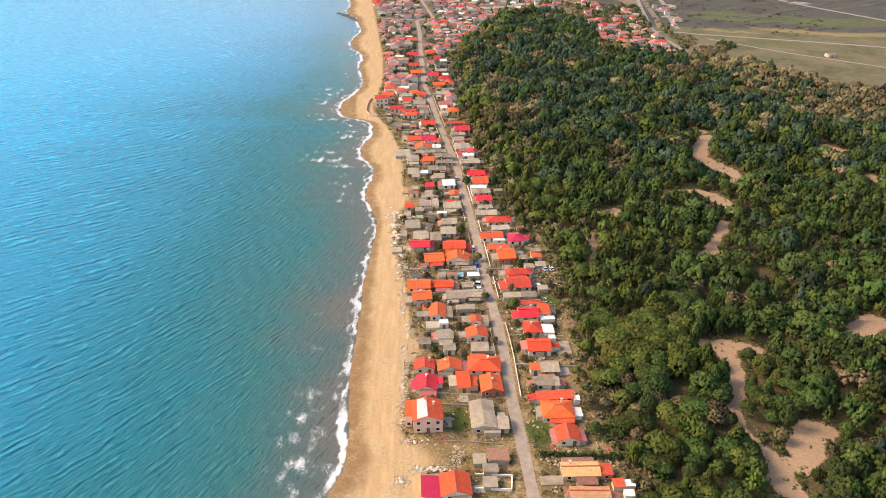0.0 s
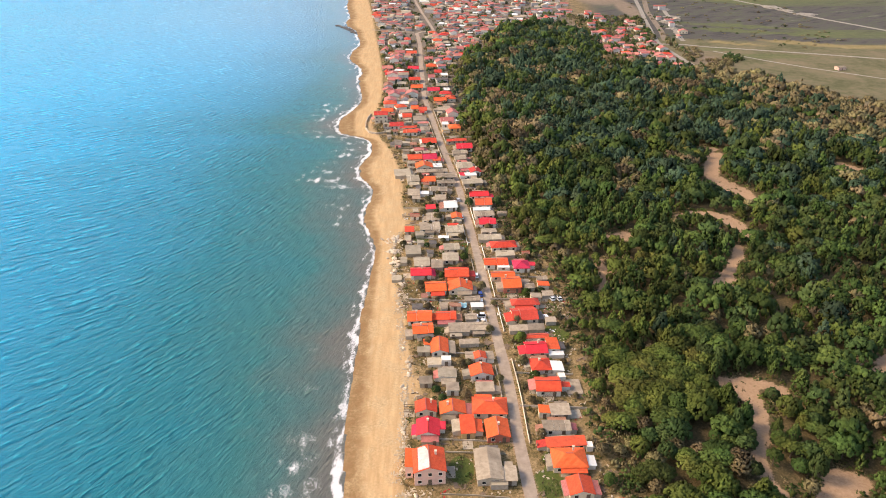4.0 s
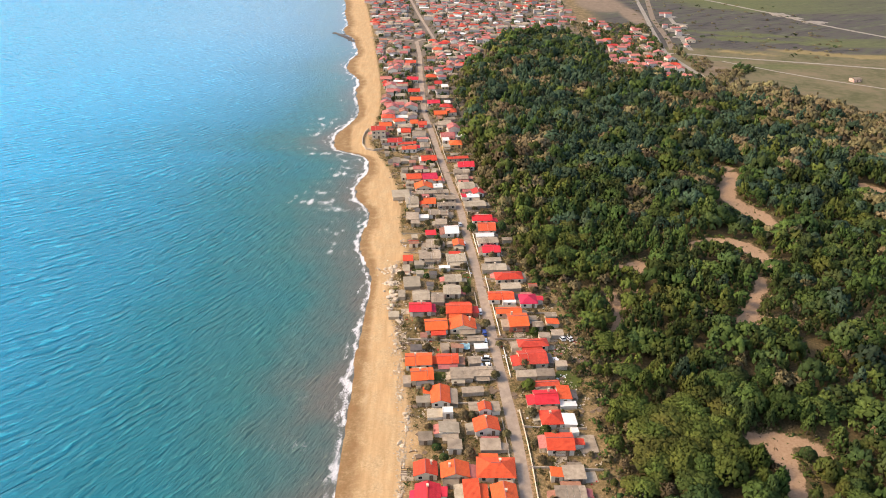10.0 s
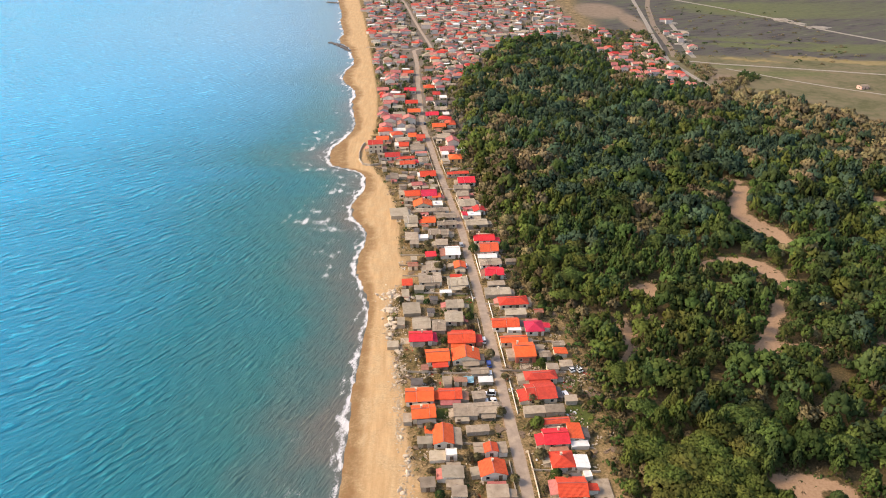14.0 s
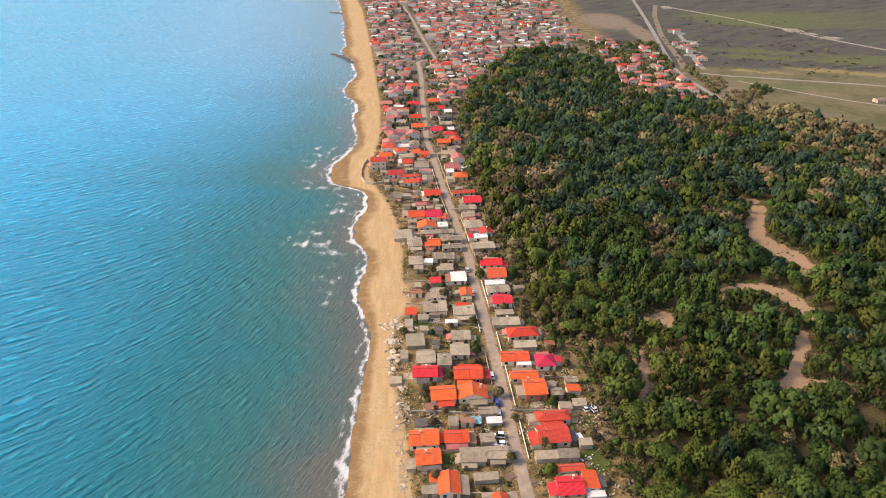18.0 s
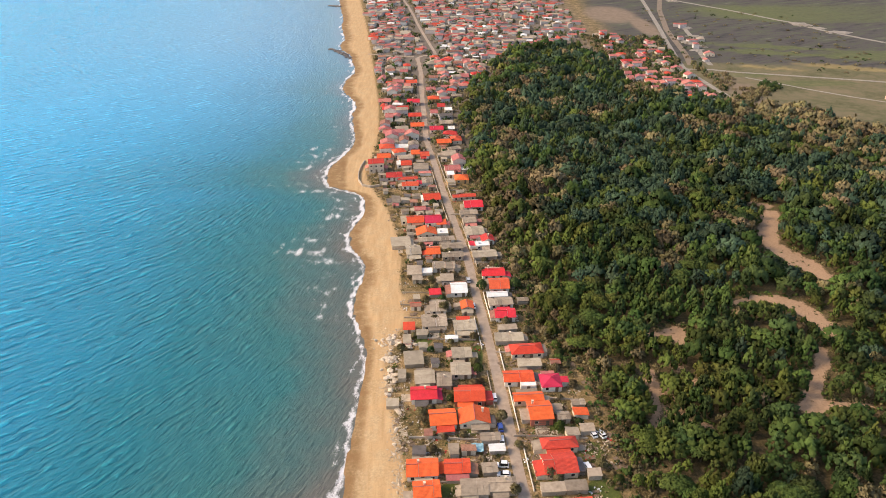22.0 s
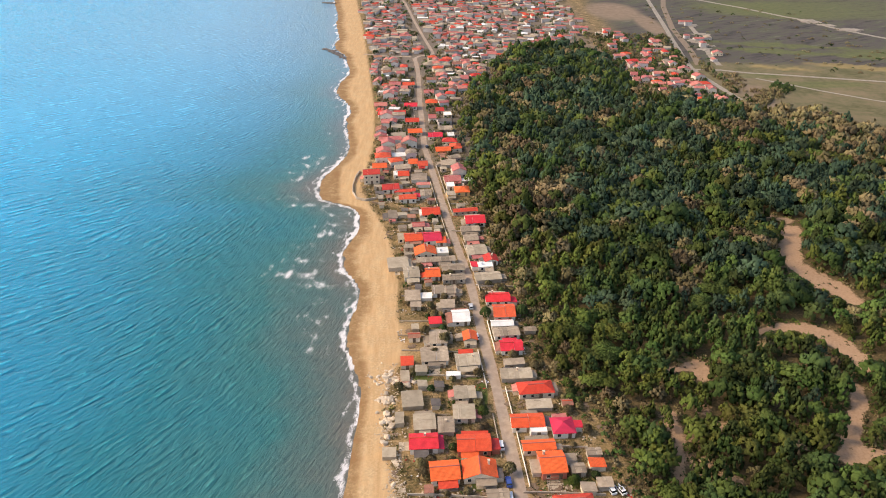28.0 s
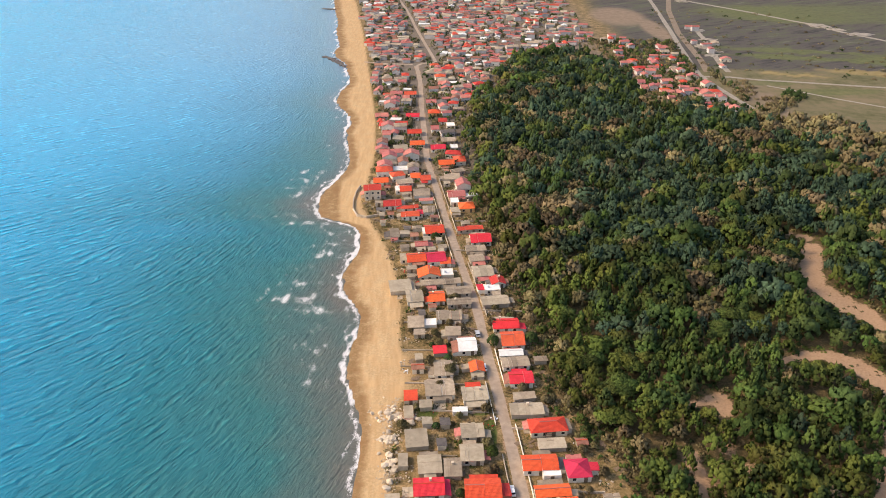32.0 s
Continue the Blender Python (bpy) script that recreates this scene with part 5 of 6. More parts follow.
house(-17.9, 516.6, 11.8, 8.8, 2.13, "fl", "grey", "white")
house(-22.1, 541.4, 5.2, 10.8, 2.3, "gx", "orange", "cream")
house(-16.4, 537.9, 5.5, 10.5, 2.3, "gx", "red", "white")
house(-31.4, 552.7, 8.7, 8.8, 2.13, "fl", "white", "grey")
house(-13.6, 495.0, 5.9, 13.1, 2.13, "gx", "grey", "white")
house(-15.3, 507.4, 7.3, 2.5, 2.13, "sy", "rose", "white")
house(-30.1, 467.5, 4.2, 9.8, 2.13, "fl", "grey", "grey")
house(-16.6, 455.9, 5.7, 4.8, 2.13, "gx", "rose", "grey")
house(-41.5, 580.5, 7.7, 16.0, 2.46, "gx", "rose", "cream")
house(-33.2, 587.9, 10.0, 11.5, 2.13, "fl", "tan", "grey")
house(-22.7, 596.2, 9.4, 14.5, 2.46, "gx", "orange", "cream")
house(-43.2, 610.2, 5.2, 11.8, 4.5, "gx", "rose", "white")
house(-35.5, 607.0, 7.0, 8.1, 2.13, "fl", "tan", "grey")
house(-45.7, 635.0, 11.2, 15.9, 2.46, "hip", "red", "white")
house(-34.9, 636.6, 7.8, 10.3, 2.3, "gx", "red", "grey")
house(-27.5, 652.9, 9.6, 16.0, 2.79, "gx", "crimson", "white")
house(-25.3, 619.2, 9.8, 13.0, 2.3, "gx", "orange", "cream")
house(-49.9, 655.4, 13.0, 9.8, 2.3, "gx", "rose", "grey")
house(-9.2, 588.1, 9.3, 15.0, 2.46, "gx", "crimson", "white")
house(-11.6, 623.9, 4.9, 13.8, 3.28, "gx", "rose", "white")
house(-6.3, 642.5, 5.5, 8.8, 2.46, "gx", "red", "white")
house(-12.1, 661.4, 12.1, 16.0, 2.79, "hip", "orange", "ochre")
house(-0.8, 633.0, 5.8, 14.1, 2.46, "fl", "white", "cream")
house(-15.0, 688.0, 7.2, 15.1, 2.46, "gx", "rose", "white")
house(-2.7, 603.0, 9.6, 8.0, 2.13, "fl", "grey", "grey")
house(-42.2, 709.8, 10.5, 16.0, 2.79, "gx", "rose", "white")
house(-31.5, 709.4, 9.2, 16.0, 2.62, "gx", "red", "cream")

# the white sheet over half of the two-storey house's roof
bm = bmesh.new()
uv = bm.loops.layers.uv.new("uv")
slope(bm, uv, [(-3.3, 4.6, 6.38), (-3.3, -4.7, 6.38), (-0.05, -4.7, 7.52), (-0.05, 4.6, 7.52)], 0.05)
sheet_cover = tagged(new("roof_sheet"), "white weathered sheet covering half of the orange roof", "roof sheet")
sheet_cover.matrix_world = pose(-4.7, 183.0, -0.34, 0, 0, -math.degrees(math.atan((float(street(188)) - float(street(178))) / 10)) * 0.8)
part("panel", bm, WALLS["pale"], sheet_cover)


# ---- lean-tos and porches built against the houses ----
def clear_of(x, y, w, d, own):
    """Nothing else stands in a rectangle; own: the house that it leans on."""
    for hx, hy, hw, hd in taken:
        if (hx, hy) != own and abs(x - hx) < (hw + w) / 2 and abs(y - hy) < (hd + d) / 2:
            return False
    return abs(x - float(street(y))) > w / 2 + 3.2 and x - w / 2 > float(beach_top(y)) + 1


odd = random.Random(31)
for thing, x, y, w, d, h, kind, roof, wall, turn in list(BUILT):
    if w * d < 22 or h < 2 or y > 560:
        continue
    c, s = math.cos(math.radians(turn)), math.sin(math.radians(turn))
    done = set()
    for attempt in range(3):
        side = odd.choice("swen")
        deep, run = odd.uniform(1.6, 3.0), odd.uniform(0.5, 0.95)
        if side in done:
            continue
        span = (w if side in "sn" else d) * run
        shift = odd.uniform(-0.5, 0.5) * (1 - run) * (w if side in "sn" else d)
        lx, ly = {"s": (shift, -d / 2 - deep / 2), "n": (shift, d / 2 + deep / 2), "w": (-w / 2 - deep / 2, shift), "e": (w / 2 + deep / 2, shift)}[side]
        gx, gy = x + lx * c - ly * s, y + lx * s + ly * c
        bw, bd = (span, deep) if side in "sn" else (deep, span)
        if not clear_of(gx, gy, bw - 0.3, bd - 0.3, (x, y)):
            continue
        done.add(side)
        taken.append((gx, gy, bw, bd))
        high, low = min(h, 2.9) - 0.28, min(h, 2.9) - 0.75
        local = pose(lx, ly, 0, 0, 0, {"s": 0, "n": 180, "w": -90, "e": 90}[side])
        open_front = odd.random() < 0.45
        cover = roof if open_front and odd.random() < 0.35 else odd.choice(("grey", "tan", "dark", "brown", "grey", roof, "rose"))
        bm = bmesh.new()
        uv = bm.loops.layers.uv.new("uv")
        e, f = span / 2 + 0.12, deep / 2
        slope(bm, uv, [(-e, -f - 0.2, low), (e, -f - 0.2, low), (e, f - 0.004, high + 0.06), (-e, f - 0.004, high + 0.06)], 0.1)
        part("porch_roof" if open_front else "annex_roof", bm, ROOFS[cover], thing, f"{TILE_WORDS[cover]} {'porch' if open_front else 'lean-to'} roof").matrix_local = local
        if open_front:
            n = max(2, int(span / 2.4))
            for k in range(n + 1):
                bm = bmesh.new()
                px = -span / 2 + 0.15 + (span - 0.3) * k / n
                box(bm, px - 0.07, px + 0.07, -f + 0.02, -f + 0.16, 0, low - 0.08)
                part("post", bm, CONCRETE, thing).matrix_local = local
            bm = bmesh.new()
            box(bm, -span / 2, span / 2, -f, f - 0.01, -0.1, 0.2)
            part("porch_floor", bm, CONCRETE, thing).matrix_local = local
        else:
            bm = bmesh.new()
            X, Y = span / 2, f - 0.01
            v = [bm.verts.new(p) for p in ((-X, -Y, 0), (X, -Y, 0), (X, Y, 0), (-X, Y, 0), (-X, -Y, low - 0.1), (X, -Y, low - 0.1), (X, Y, high - 0.1), (-X, Y, high - 0.1))]
            for q in ((3, 2, 1, 0), (4, 5, 6, 7), (0, 1, 5, 4), (1, 2, 6, 5), (2, 3, 7, 6), (3, 0, 4, 7)):
                bm.faces.new([v[k] for k in q])
            part("annex_wall", bm, WALLS[odd.choice((wall, "grey", "grey", "cream"))], thing).matrix_local = local
            o = part("door", DOORWAY, None, thing, "dark plank door")
            o.matrix_local = local @ pose(odd.uniform(-0.3, 0.3) * span, -Y - 0.004, 0.02)


# ---- the denser town farther along the coast ----
def free(x, y, gap):
    for hx, hy, hw, hd in taken:
        if abs(x - hx) < hw / 2 + gap and abs(y - hy) < hd / 2 + gap:
            return False
    return True


count = 0
protos = []
# mixed roofs of the town, muted partly in place of distance haze
palette = ["rose", "red", "brown", "rose", "grey", "tan", "grey", "rose", "dark", "red", "rose", "white", "brown", "grey", "rose", "rose"]
for k, roof in enumerate(palette):
    kind = "fl" if roof in ("white",) else ("gx", "hip", "gx", "gy")[k % 4]
    o = house(0, -400 - 20 * k, 8.5 + (k * 37 % 10) * 0.25, 6.5 + (k * 53 % 10) * 0.2, 3.0 if k % 3 else 4.6, kind, roof, ("pale", "cream", "pale", "white", "pink", "grey")[k % 6], turn=0)
    for c in [c for c in o.children if c.name.split(".")[0] in ("ridge_cap", "chimney", "water_tank")]:
        bpy.data.objects.remove(c)
    protos.append(o)
del taken[-len(palette):]
spots = []
for row in range(106):
    y = 505 + row * 7.3
    for col in range(-18, 28):
        x = float(street(y)) + col * 8.9 + (5.2 if abs(col) < 1 else 0) + dice.uniform(-3, 3)
        yy = y + dice.uniform(-3.4, 3.4) + (col % 2) * 3
        right = 26 + max(0, yy - 735) * 0.55 if yy < 830 else min(150, 78 + (yy - 830) * 0.9)
        if x < float(beach_top(yy)) + 6 or x > right or (yy < 840 and x > float(wood_edge(yy)) - 3 and yy < float(wood_far(np.array([x]))[0]) + 6):
            continue
        if (abs(x - float(street(yy))) < 9.8 and yy < 812) or off_lanes(x, yy) < 8.5 or dice.random() < 0.16 or (yy > 1050 and dice.random() < 0.3) or (x > 30 and yy > 880 and dice.random() < 0.4):
            continue
        spots.append((x, yy))
# hamlet by the country road
for k in range(165):
    u, v = dice.random(), dice.random() ** 1.4
    x, y = 148 + 66 * u + 10 * v, 662 - 18 * u + v * 250
    if x < 205 + (y - 640) * 0.03 and (y > float(wood_far(np.array([x]))[0]) + 8) and dice.random() < (1.0 if y < 780 else 0.6):
        spots.append((x, y))
placed, rest = [], []
for x, y in spots:
    if free(x, y, 2.7) and (y > 1000 or y < 860 or dice.random() < 0.93):
        taken.append((x, y, 6, 5))
        placed.append((x, y))
for x, y in ((258, 955), (262, 944), (243, 884), (252, 874), (262, 878), (247, 845), (250, 812), (240, 790), (346, 664)):
    placed.append((x, y))
placed.sort(key=lambda p: p[1])
for i, (x, y) in enumerate(placed):
    k = dice.randrange(len(protos)) if x < 140 else dice.choice((0, 1, 3, 7, 10, 14, 4))
    if i < 185:
        s = (float(street(y + 6)) - float(street(y - 6))) / 12
        o = copy_thing(protos[k], pose(x, y, -0.12, 0, 0, -math.degrees(math.atan(s)) + dice.choice((0, 0, 90, 90, 12, -12, 80, 5))))
        z = dice.uniform(0.6, 0.95) if y > 640 else dice.uniform(0.7, 1.05)
        o.scale = (z * dice.uniform(0.85, 1.1), z * dice.uniform(0.85, 1.1), z)
        o["group"] = "houses of the far town"
    else:
        rest.append((x, y, k))
for roof in sorted(set(palette)):
    V, F, n = [], [], 0
    W, G, m = [], [], 0
    for x, y, k in rest:
        if palette[k] != roof:
            continue
        a = dice.uniform(-0.4, 0.2) + dice.choice((0, 0, 1.57))
        w, d, h, r = dice.uniform(2.0, 6.0), dice.uniform(1.8, 4.2), dice.choice((2.3, 2.6, 2.9, 3.2, 4.6)), dice.uniform(0.3, 1.3)
        c, s = math.cos(a), math.sin(a)
        p = np.array([(-w, -d, 0), (w, -d, 0), (w, d, 0), (-w, d, 0), (-w, -d, h), (w, -d, h), (w, d, h), (-w, d, h)])
        q = np.array([(-w - .3, -d - .3, h - .05), (w + .3, -d - .3, h - .05), (w + .3, d + .3, h - .05), (-w - .3, d + .3, h - .05), (-w - .3, 0, h + r), (w + .3, 0, h + r)])
        turned = lambda A: np.stack([A[:, 0] * c - A[:, 1] * s + x, A[:, 0] * s + A[:, 1] * c + y, A[:, 2] - 0.12], 1)
        W.append(turned(p))
        G.append(np.array([(0, 1, 5, 4), (1, 2, 6, 5), (2, 3, 7, 6), (3, 0, 4, 7), (4, 5, 6, 7)]) + m)
        V.append(turned(q))
        F.append(np.array([(0, 1, 5, 4), (2, 3, 4, 5), (1, 2, 5, 5), (3, 0, 4, 4), (0, 3, 2, 1)]) + n)
        m, n = m + 8, n + 6
    if not V:
        continue
    F = np.concatenate(F)
    tris = np.concatenate([F[:, (0, 1, 2)], F[:, (0, 2, 3)][F[:, 2] != F[:, 3]]])
    thing = tagged(new("distant_houses"), f"distant crowded houses with {TILE_WORDS[roof]} roofs", "houses", kind="stuff")
    part("roofs", soup("roofs", np.concatenate(V), tris, ROOFS[roof]), None, thing)
    part("walls", soup("walls", np.concatenate(W), np.concatenate(G), WALLS[dice.choice(("pale", "white", "cream", "pale"))]), None, thing)
for o in protos:
    for c in list(o.children_recursive):
        bpy.data.objects.remove(c)
    bpy.data.objects.remove(o)


# ---- yards: shrubs, hedges, walls, rubble, cars ----
def shrubs(name, spots, leafkey, shape, label, category="shrubs"):
    V, F, N, n = [], [], [], 0
    protos_ = [crown_shape(shape, 900 + s, 6, 15, 1.3) for s in range(5)]
    T = []
    for j, (x, y, r, h) in enumerate(spots):
        v, f, d = protos_[j % 5]
        a = j * 2.4
        c, s = math.cos(a), math.sin(a)
        w = v * (r, r, h)
        V.append(np.stack([w[:, 0] * c - w[:, 1] * s + x, w[:, 0] * s + w[:, 1] * c + y, w[:, 2] - 0.25 * h], 1))
        F.append(f + n)
        N.append(np.stack([d[:, 0] * c - d[:, 1] * s, d[:, 0] * s + d[:, 1] * c, d[:, 2]], 1))
        T.append(np.full(len(v), (j * 0.618) % 1))
        n += len(v)
    return tagged(new(name, soup(name, np.concatenate(V), np.concatenate(F), FOLIAGE[leafkey], np.concatenate(N), tone=np.concatenate(T))), label, category, kind="stuff")


r = random.Random(11)
bushes = {"bare": [], "dark": [], "pine": [], "fresh": []}
for k in range(3600):
    y = r.uniform(140, 700)
    x = r.uniform(float(beach_top(y)) + 1.5, float(wood_edge(y)) + 3)
    if abs(x - float(street(y))) < 3.8 or not free(x, y, 0.55):
        continue
    if x < float(beach_top(y)) + (6 if y > 330 else 2.5):
        continue
    if ripple(np.array([x]), np.array([y]), 13, 77)[0] < -0.1 and r.random() < 0.85:
        continue
    if spots_of(np.array([x]), np.array([y]), TRACKS)[0] > 0.15 or (168.5 < y < 175 and x < 24):
        continue
    size = r.uniform(0.4, 1.5) * (1.5 if r.random() < 0.1 else 1)
    bushes[r.choices(("bare", "dark", "pine", "fresh"), (8, 0.6, 1.1, 0.8))[0]].append((x, y, size, size * r.uniform(0.8, 1.3)))
for k in range(3000):
    y = r.uniform(540, 1250)
    x = r.uniform(float(beach_top(y)) + 5, 40 if y < 740 else 150)
    if y < 850 and x > float(wood_edge(y)) - 2:
        continue
    if free(x, y, -0.6) and off_lanes(x, y) > 3.5 and (abs(x - float(street(y))) > 4.5 or y > 812):
        size = r.uniform(1.4, 3.4)
        bushes[r.choices(("bare", "dark", "pine"), (5.5, 2, 1.2))[0]].append((x, y, size, size * 1.4))
for k in range(1000):
    y = r.uniform(650, 900)
    x = r.uniform(146, 228)
    if y > float(wood_far(np.array([x]))[0]) and abs(x - np.interp(y, [640, 697, 753, 802, 897], [224, 217, 215, 220, 230])) > 5 and free(x, y, 0.5):
        size = r.uniform(1.5, 4)
        bushes[r.choices(("bare", "dark", "pine"), (5, 2, 2))[0]].append((x, y, size, size * 1.4))
# scrub belt between the last houses and the wood
for k in range(1700):
    y = r.uniform(145, 520)
    x = float(wood_edge(y)) + r.uniform(-7, 12)
    if free(x, y, 1.5) and near_paths(np.array([x]), np.array([y]))[0] > 0 and r.random() < 0.15 + 0.08 * (x - float(wood_edge(y)) + 7):
        size = r.uniform(0.9, 2.4)
        bushes[r.choices(("bare", "dark", "pine"), (4.5, 1.2, 2.6))[0]].append((x, y, size, size * r.uniform(1, 1.5)))
# low scrub fringing the sandy paths in the wood
q = np.random.RandomState(5)
fx, fy = q.uniform(58, 230, 26000), q.uniform(140, 470, 26000)
gap = near_paths(fx, fy)
ok = (gap > 0.2) & (gap < 4.2) & (fx > wood_edge(fy) + 4)
for x, y, u in list(zip(fx[ok], fy[ok], q.uniform(size=int(ok.sum()))))[:1500]:
    size = 0.5 + 1.4 * u
    bushes[("bare", "pine", "dark", "bare", "fresh")[int(u * 997) % 5]].append((float(x), float(y), size, size * 1.1))
ok = (gap < -1.2) & (fx > wood_edge(fy) + 4)
for x, y, u in list(zip(fx[ok], fy[ok], q.uniform(size=int(ok.sum()))))[::7]:
    bushes[("bare", "pine", "dark")[int(u * 997) % 3]].append((float(x), float(y), 0.35 + 0.6 * u, 0.4 + 0.7 * u))
# low scrub on the heath
for k in range(200):
    x = r.uniform(225, 420)
    y = r.uniform(780, 1080) - 0.3 * (x - 225)
    size = r.uniform(0.8, 2.6)
    bushes["bare" if r.random() < 0.75 else "dark"].append((x, y, size * 1.4, size))
# copse at the meadow's corner
for k in range(110):
    u = r.random()
    bushes["bare" if u < 0.7 else "dark"].append((231 + 40 * u + r.uniform(-5, 5), 662 + 44 * u + r.uniform(-8, 8), r.uniform(2, 4.2), r.uniform(3, 5)))
for k in range(60):
    bushes["bare"].append((r.uniform(222, 244), r.uniform(690, 745), r.uniform(1.5, 3.5), r.uniform(2, 4)))
for key, shape, words in (("bare", "bare", "leafless brown shrubs and weeds between the houses"), ("dark", "round", "dark green garden shrubs between the houses"),
                          ("pine", "round", "green garden shrubs and small trees"), ("fresh", "round", "light green garden bushes")):
    shrubs("garden_shrubs", bushes[key], key, shape, words)

# weeds and dry tufts, loose blades in clumps
for key, n, words in (("bare", 7000, "dry brown weeds and stalks in the yards"), ("pine", 2600, "green weeds and grass tufts in the yards"), ("fresh", 1500, "fresh green grass tufts in the yards")):
    q = np.random.RandomState(n)
    y = q.uniform(145, 560, n)
    x = beach_top(y) + 2 + q.uniform(size=n) * (wood_edge(y) + 2 - beach_top(y))
    ok = (np.abs(x - street(y)) > 3.3) & (spots_of(x, y, TRACKS) < 0.3) & (ripple(x, y, 11, 78) > (-0.5 if key == "bare" else 0.0))
    ok &= np.array([free(a, b, 0.2) for a, b in zip(x, y)])
    x, y = x[ok], y[ok]
    c = np.repeat(np.stack([x, y, 0 * x], 1), 9, 0) + q.normal(size=(9 * len(x), 3)) * (0.55, 0.55, 0)
    c[:, 2] = q.uniform(0.05, 0.55, len(c))
    v = c[:, None, :] + q.normal(size=(len(c), 3, 3)) * (0.22, 0.22, 0.16)
    v[:, 0, 2] = -0.05
    tagged(new("weeds", soup("weeds", v.reshape(-1, 3), np.arange(3 * len(c)).reshape(-1, 3), FOLIAGE[key], tone=np.repeat(q.uniform(size=len(x)), 27))), words, "weeds", kind="stuff")

# small outbuildings and paved corners filling the plots
SMALL = random.Random(23)
made = 0
while made < 46:
    y = SMALL.uniform(216, 560)
    x = SMALL.uniform(float(beach_top(y)) + 7, float(wood_edge(y)) - 7)
    if abs(x - float(street(y))) > 5.5 and free(x, y, 2.6) and not 160 < y < 176:
        house(x, y, SMALL.uniform(2.4, 4.6), SMALL.uniform(2.2, 3.6), SMALL.uniform(2.0, 2.4), SMALL.choice(("fl", "sy", "sx", "gx")), SMALL.choice(("grey", "tan", "grey", "dark", "brown", "tan")), SMALL.choice(("grey", "grey", "tan", "cream")))
        made += 1
made = 0
for x, y, w, d in list(taken):
    if w * d < 30 or y > 430 or SMALL.random() < 0.35:
        continue
    side = SMALL.choice((-1, 1))
    pw, pd = SMALL.uniform(2.2, 4.5), SMALL.uniform(2.5, 5)
    px, py = (x + side * (w / 2 + pw / 2 + 0.1), y + SMALL.uniform(-0.2, 0.2) * d) if SMALL.random() < 0.5 else (x, y - d / 2 - pd / 2 - 0.1)
    if abs(px - float(street(py))) < 5 or not free(px, py, 0.4):
        continue
    patio = tagged(new("patio"), "pale paved patio slab beside a village house", "patio", "patios")
    patio.matrix_world = pose(px, py, 0, 0, 0, SMALL.uniform(0, 6))
    for i in range(2):
        for j in range(2):
            bm = bmesh.new()
            box(bm, -pw / 2 + i * pw / 2 + 0.02, -pw / 2 + (i + 1) * pw / 2 - 0.02, -pd / 2 + j * pd / 2 + 0.02, -pd / 2 + (j + 1) * pd / 2 - 0.02, -0.2, 0.12)
            part("slab", bm, CONCRETE, patio)
    if SMALL.random() < 0.5:
        for i in (-1, 1):
            for j in (-1, 1):
                bm = bmesh.new()
                box(bm, i * pw * 0.45 - 0.07, i * pw * 0.45 + 0.07, j * pd * 0.45 - 0.07, j * pd * 0.45 + 0.07, 0.12, 2.2)
                part("post", bm, WOOD, patio)
        for k in range(5):
            bm = bmesh.new()
            yy = (k / 4 - 0.5) * pd * 0.9
            box(bm, -pw * 0.5, pw * 0.5, yy - 0.06, yy + 0.06, 2.204, 2.32)
            part("beam", bm, WOOD, patio)

# single garden trees that stand out
for x, y, size, key, words in ((17.6, 257, 2.0, "bare", "leafless brown garden tree by the street"), (28.8, 251, 2.6, "fresh", "olive-green garden tree behind the wall"), (28.2, 236.5, 2.4, "bare", "brown bushy tree behind the wall"),
                               (28.4, 264, 2.0, "bare", "leafless tree behind the wall"), (19.4, 227, 1.8, "bare", "leafless bush beside the street"), (8.4, 236, 1.8, "bare", "bare fruit tree in a yard"), (-6.1, 249.5, 2.0, "bare", "bare fruit tree in a yard"),
                               (15.6, 289.5, 2.3, "bare", "brown bushy tree at the street corner"), (-1.3, 299.5, 1.6, "dark", "dark shrub between two houses"), (8.8, 315.5, 2.1, "pine", "green hedge tree by the lawn"), (34.3, 285, 2.0, "fresh", "low green garden tree"),
                               (20.2, 276.5, 1.7, "bare", "leafless shrub tree by the wall"), (12.8, 375, 2.6, "dark", "dark green tree beside a red roof"), (-3.8, 357, 2.6, "bare", "wide leafless tree among the plots"), (13, 387, 2.4, "bare", "bare tree by the street"),
                               (-11.4, 363, 2.2, "bare", "bare brown tree in a plot"), (27.4, 376, 2.8, "dark", "dark tree behind the houses"), (48.8, 191, 2.6, "bare", "brown leafless tree at the wood's edge"), (49.2, 179, 2.3, "pine", "green tree at the wood's edge"),
                               (31, 198.8, 1.9, "bare", "bare bush by the outbuilding"), (35, 227, 1.8, "bare", "bare bush in a garden"), (-7.5, 348.5, 2.0, "bare", "bare tree above the sandy plots")):
    tree = tagged(new("tree"), words, "tree", "garden trees")
    tree.matrix_world = pose(x, y, -0.1, 0, 0, r.uniform(0, 360))
    part("trunk", trunks[made % 3], None, tree).scale = (0.8, 0.8, size * 0.3)
    crown = part("crown", crowns[(3 if key == "bare" else 2, LEAF.index(key), made % 3)], None, tree)
    crown.location, crown.scale = (0, 0, size * 0.35), (size, size, size * 1.5)
    made += 1

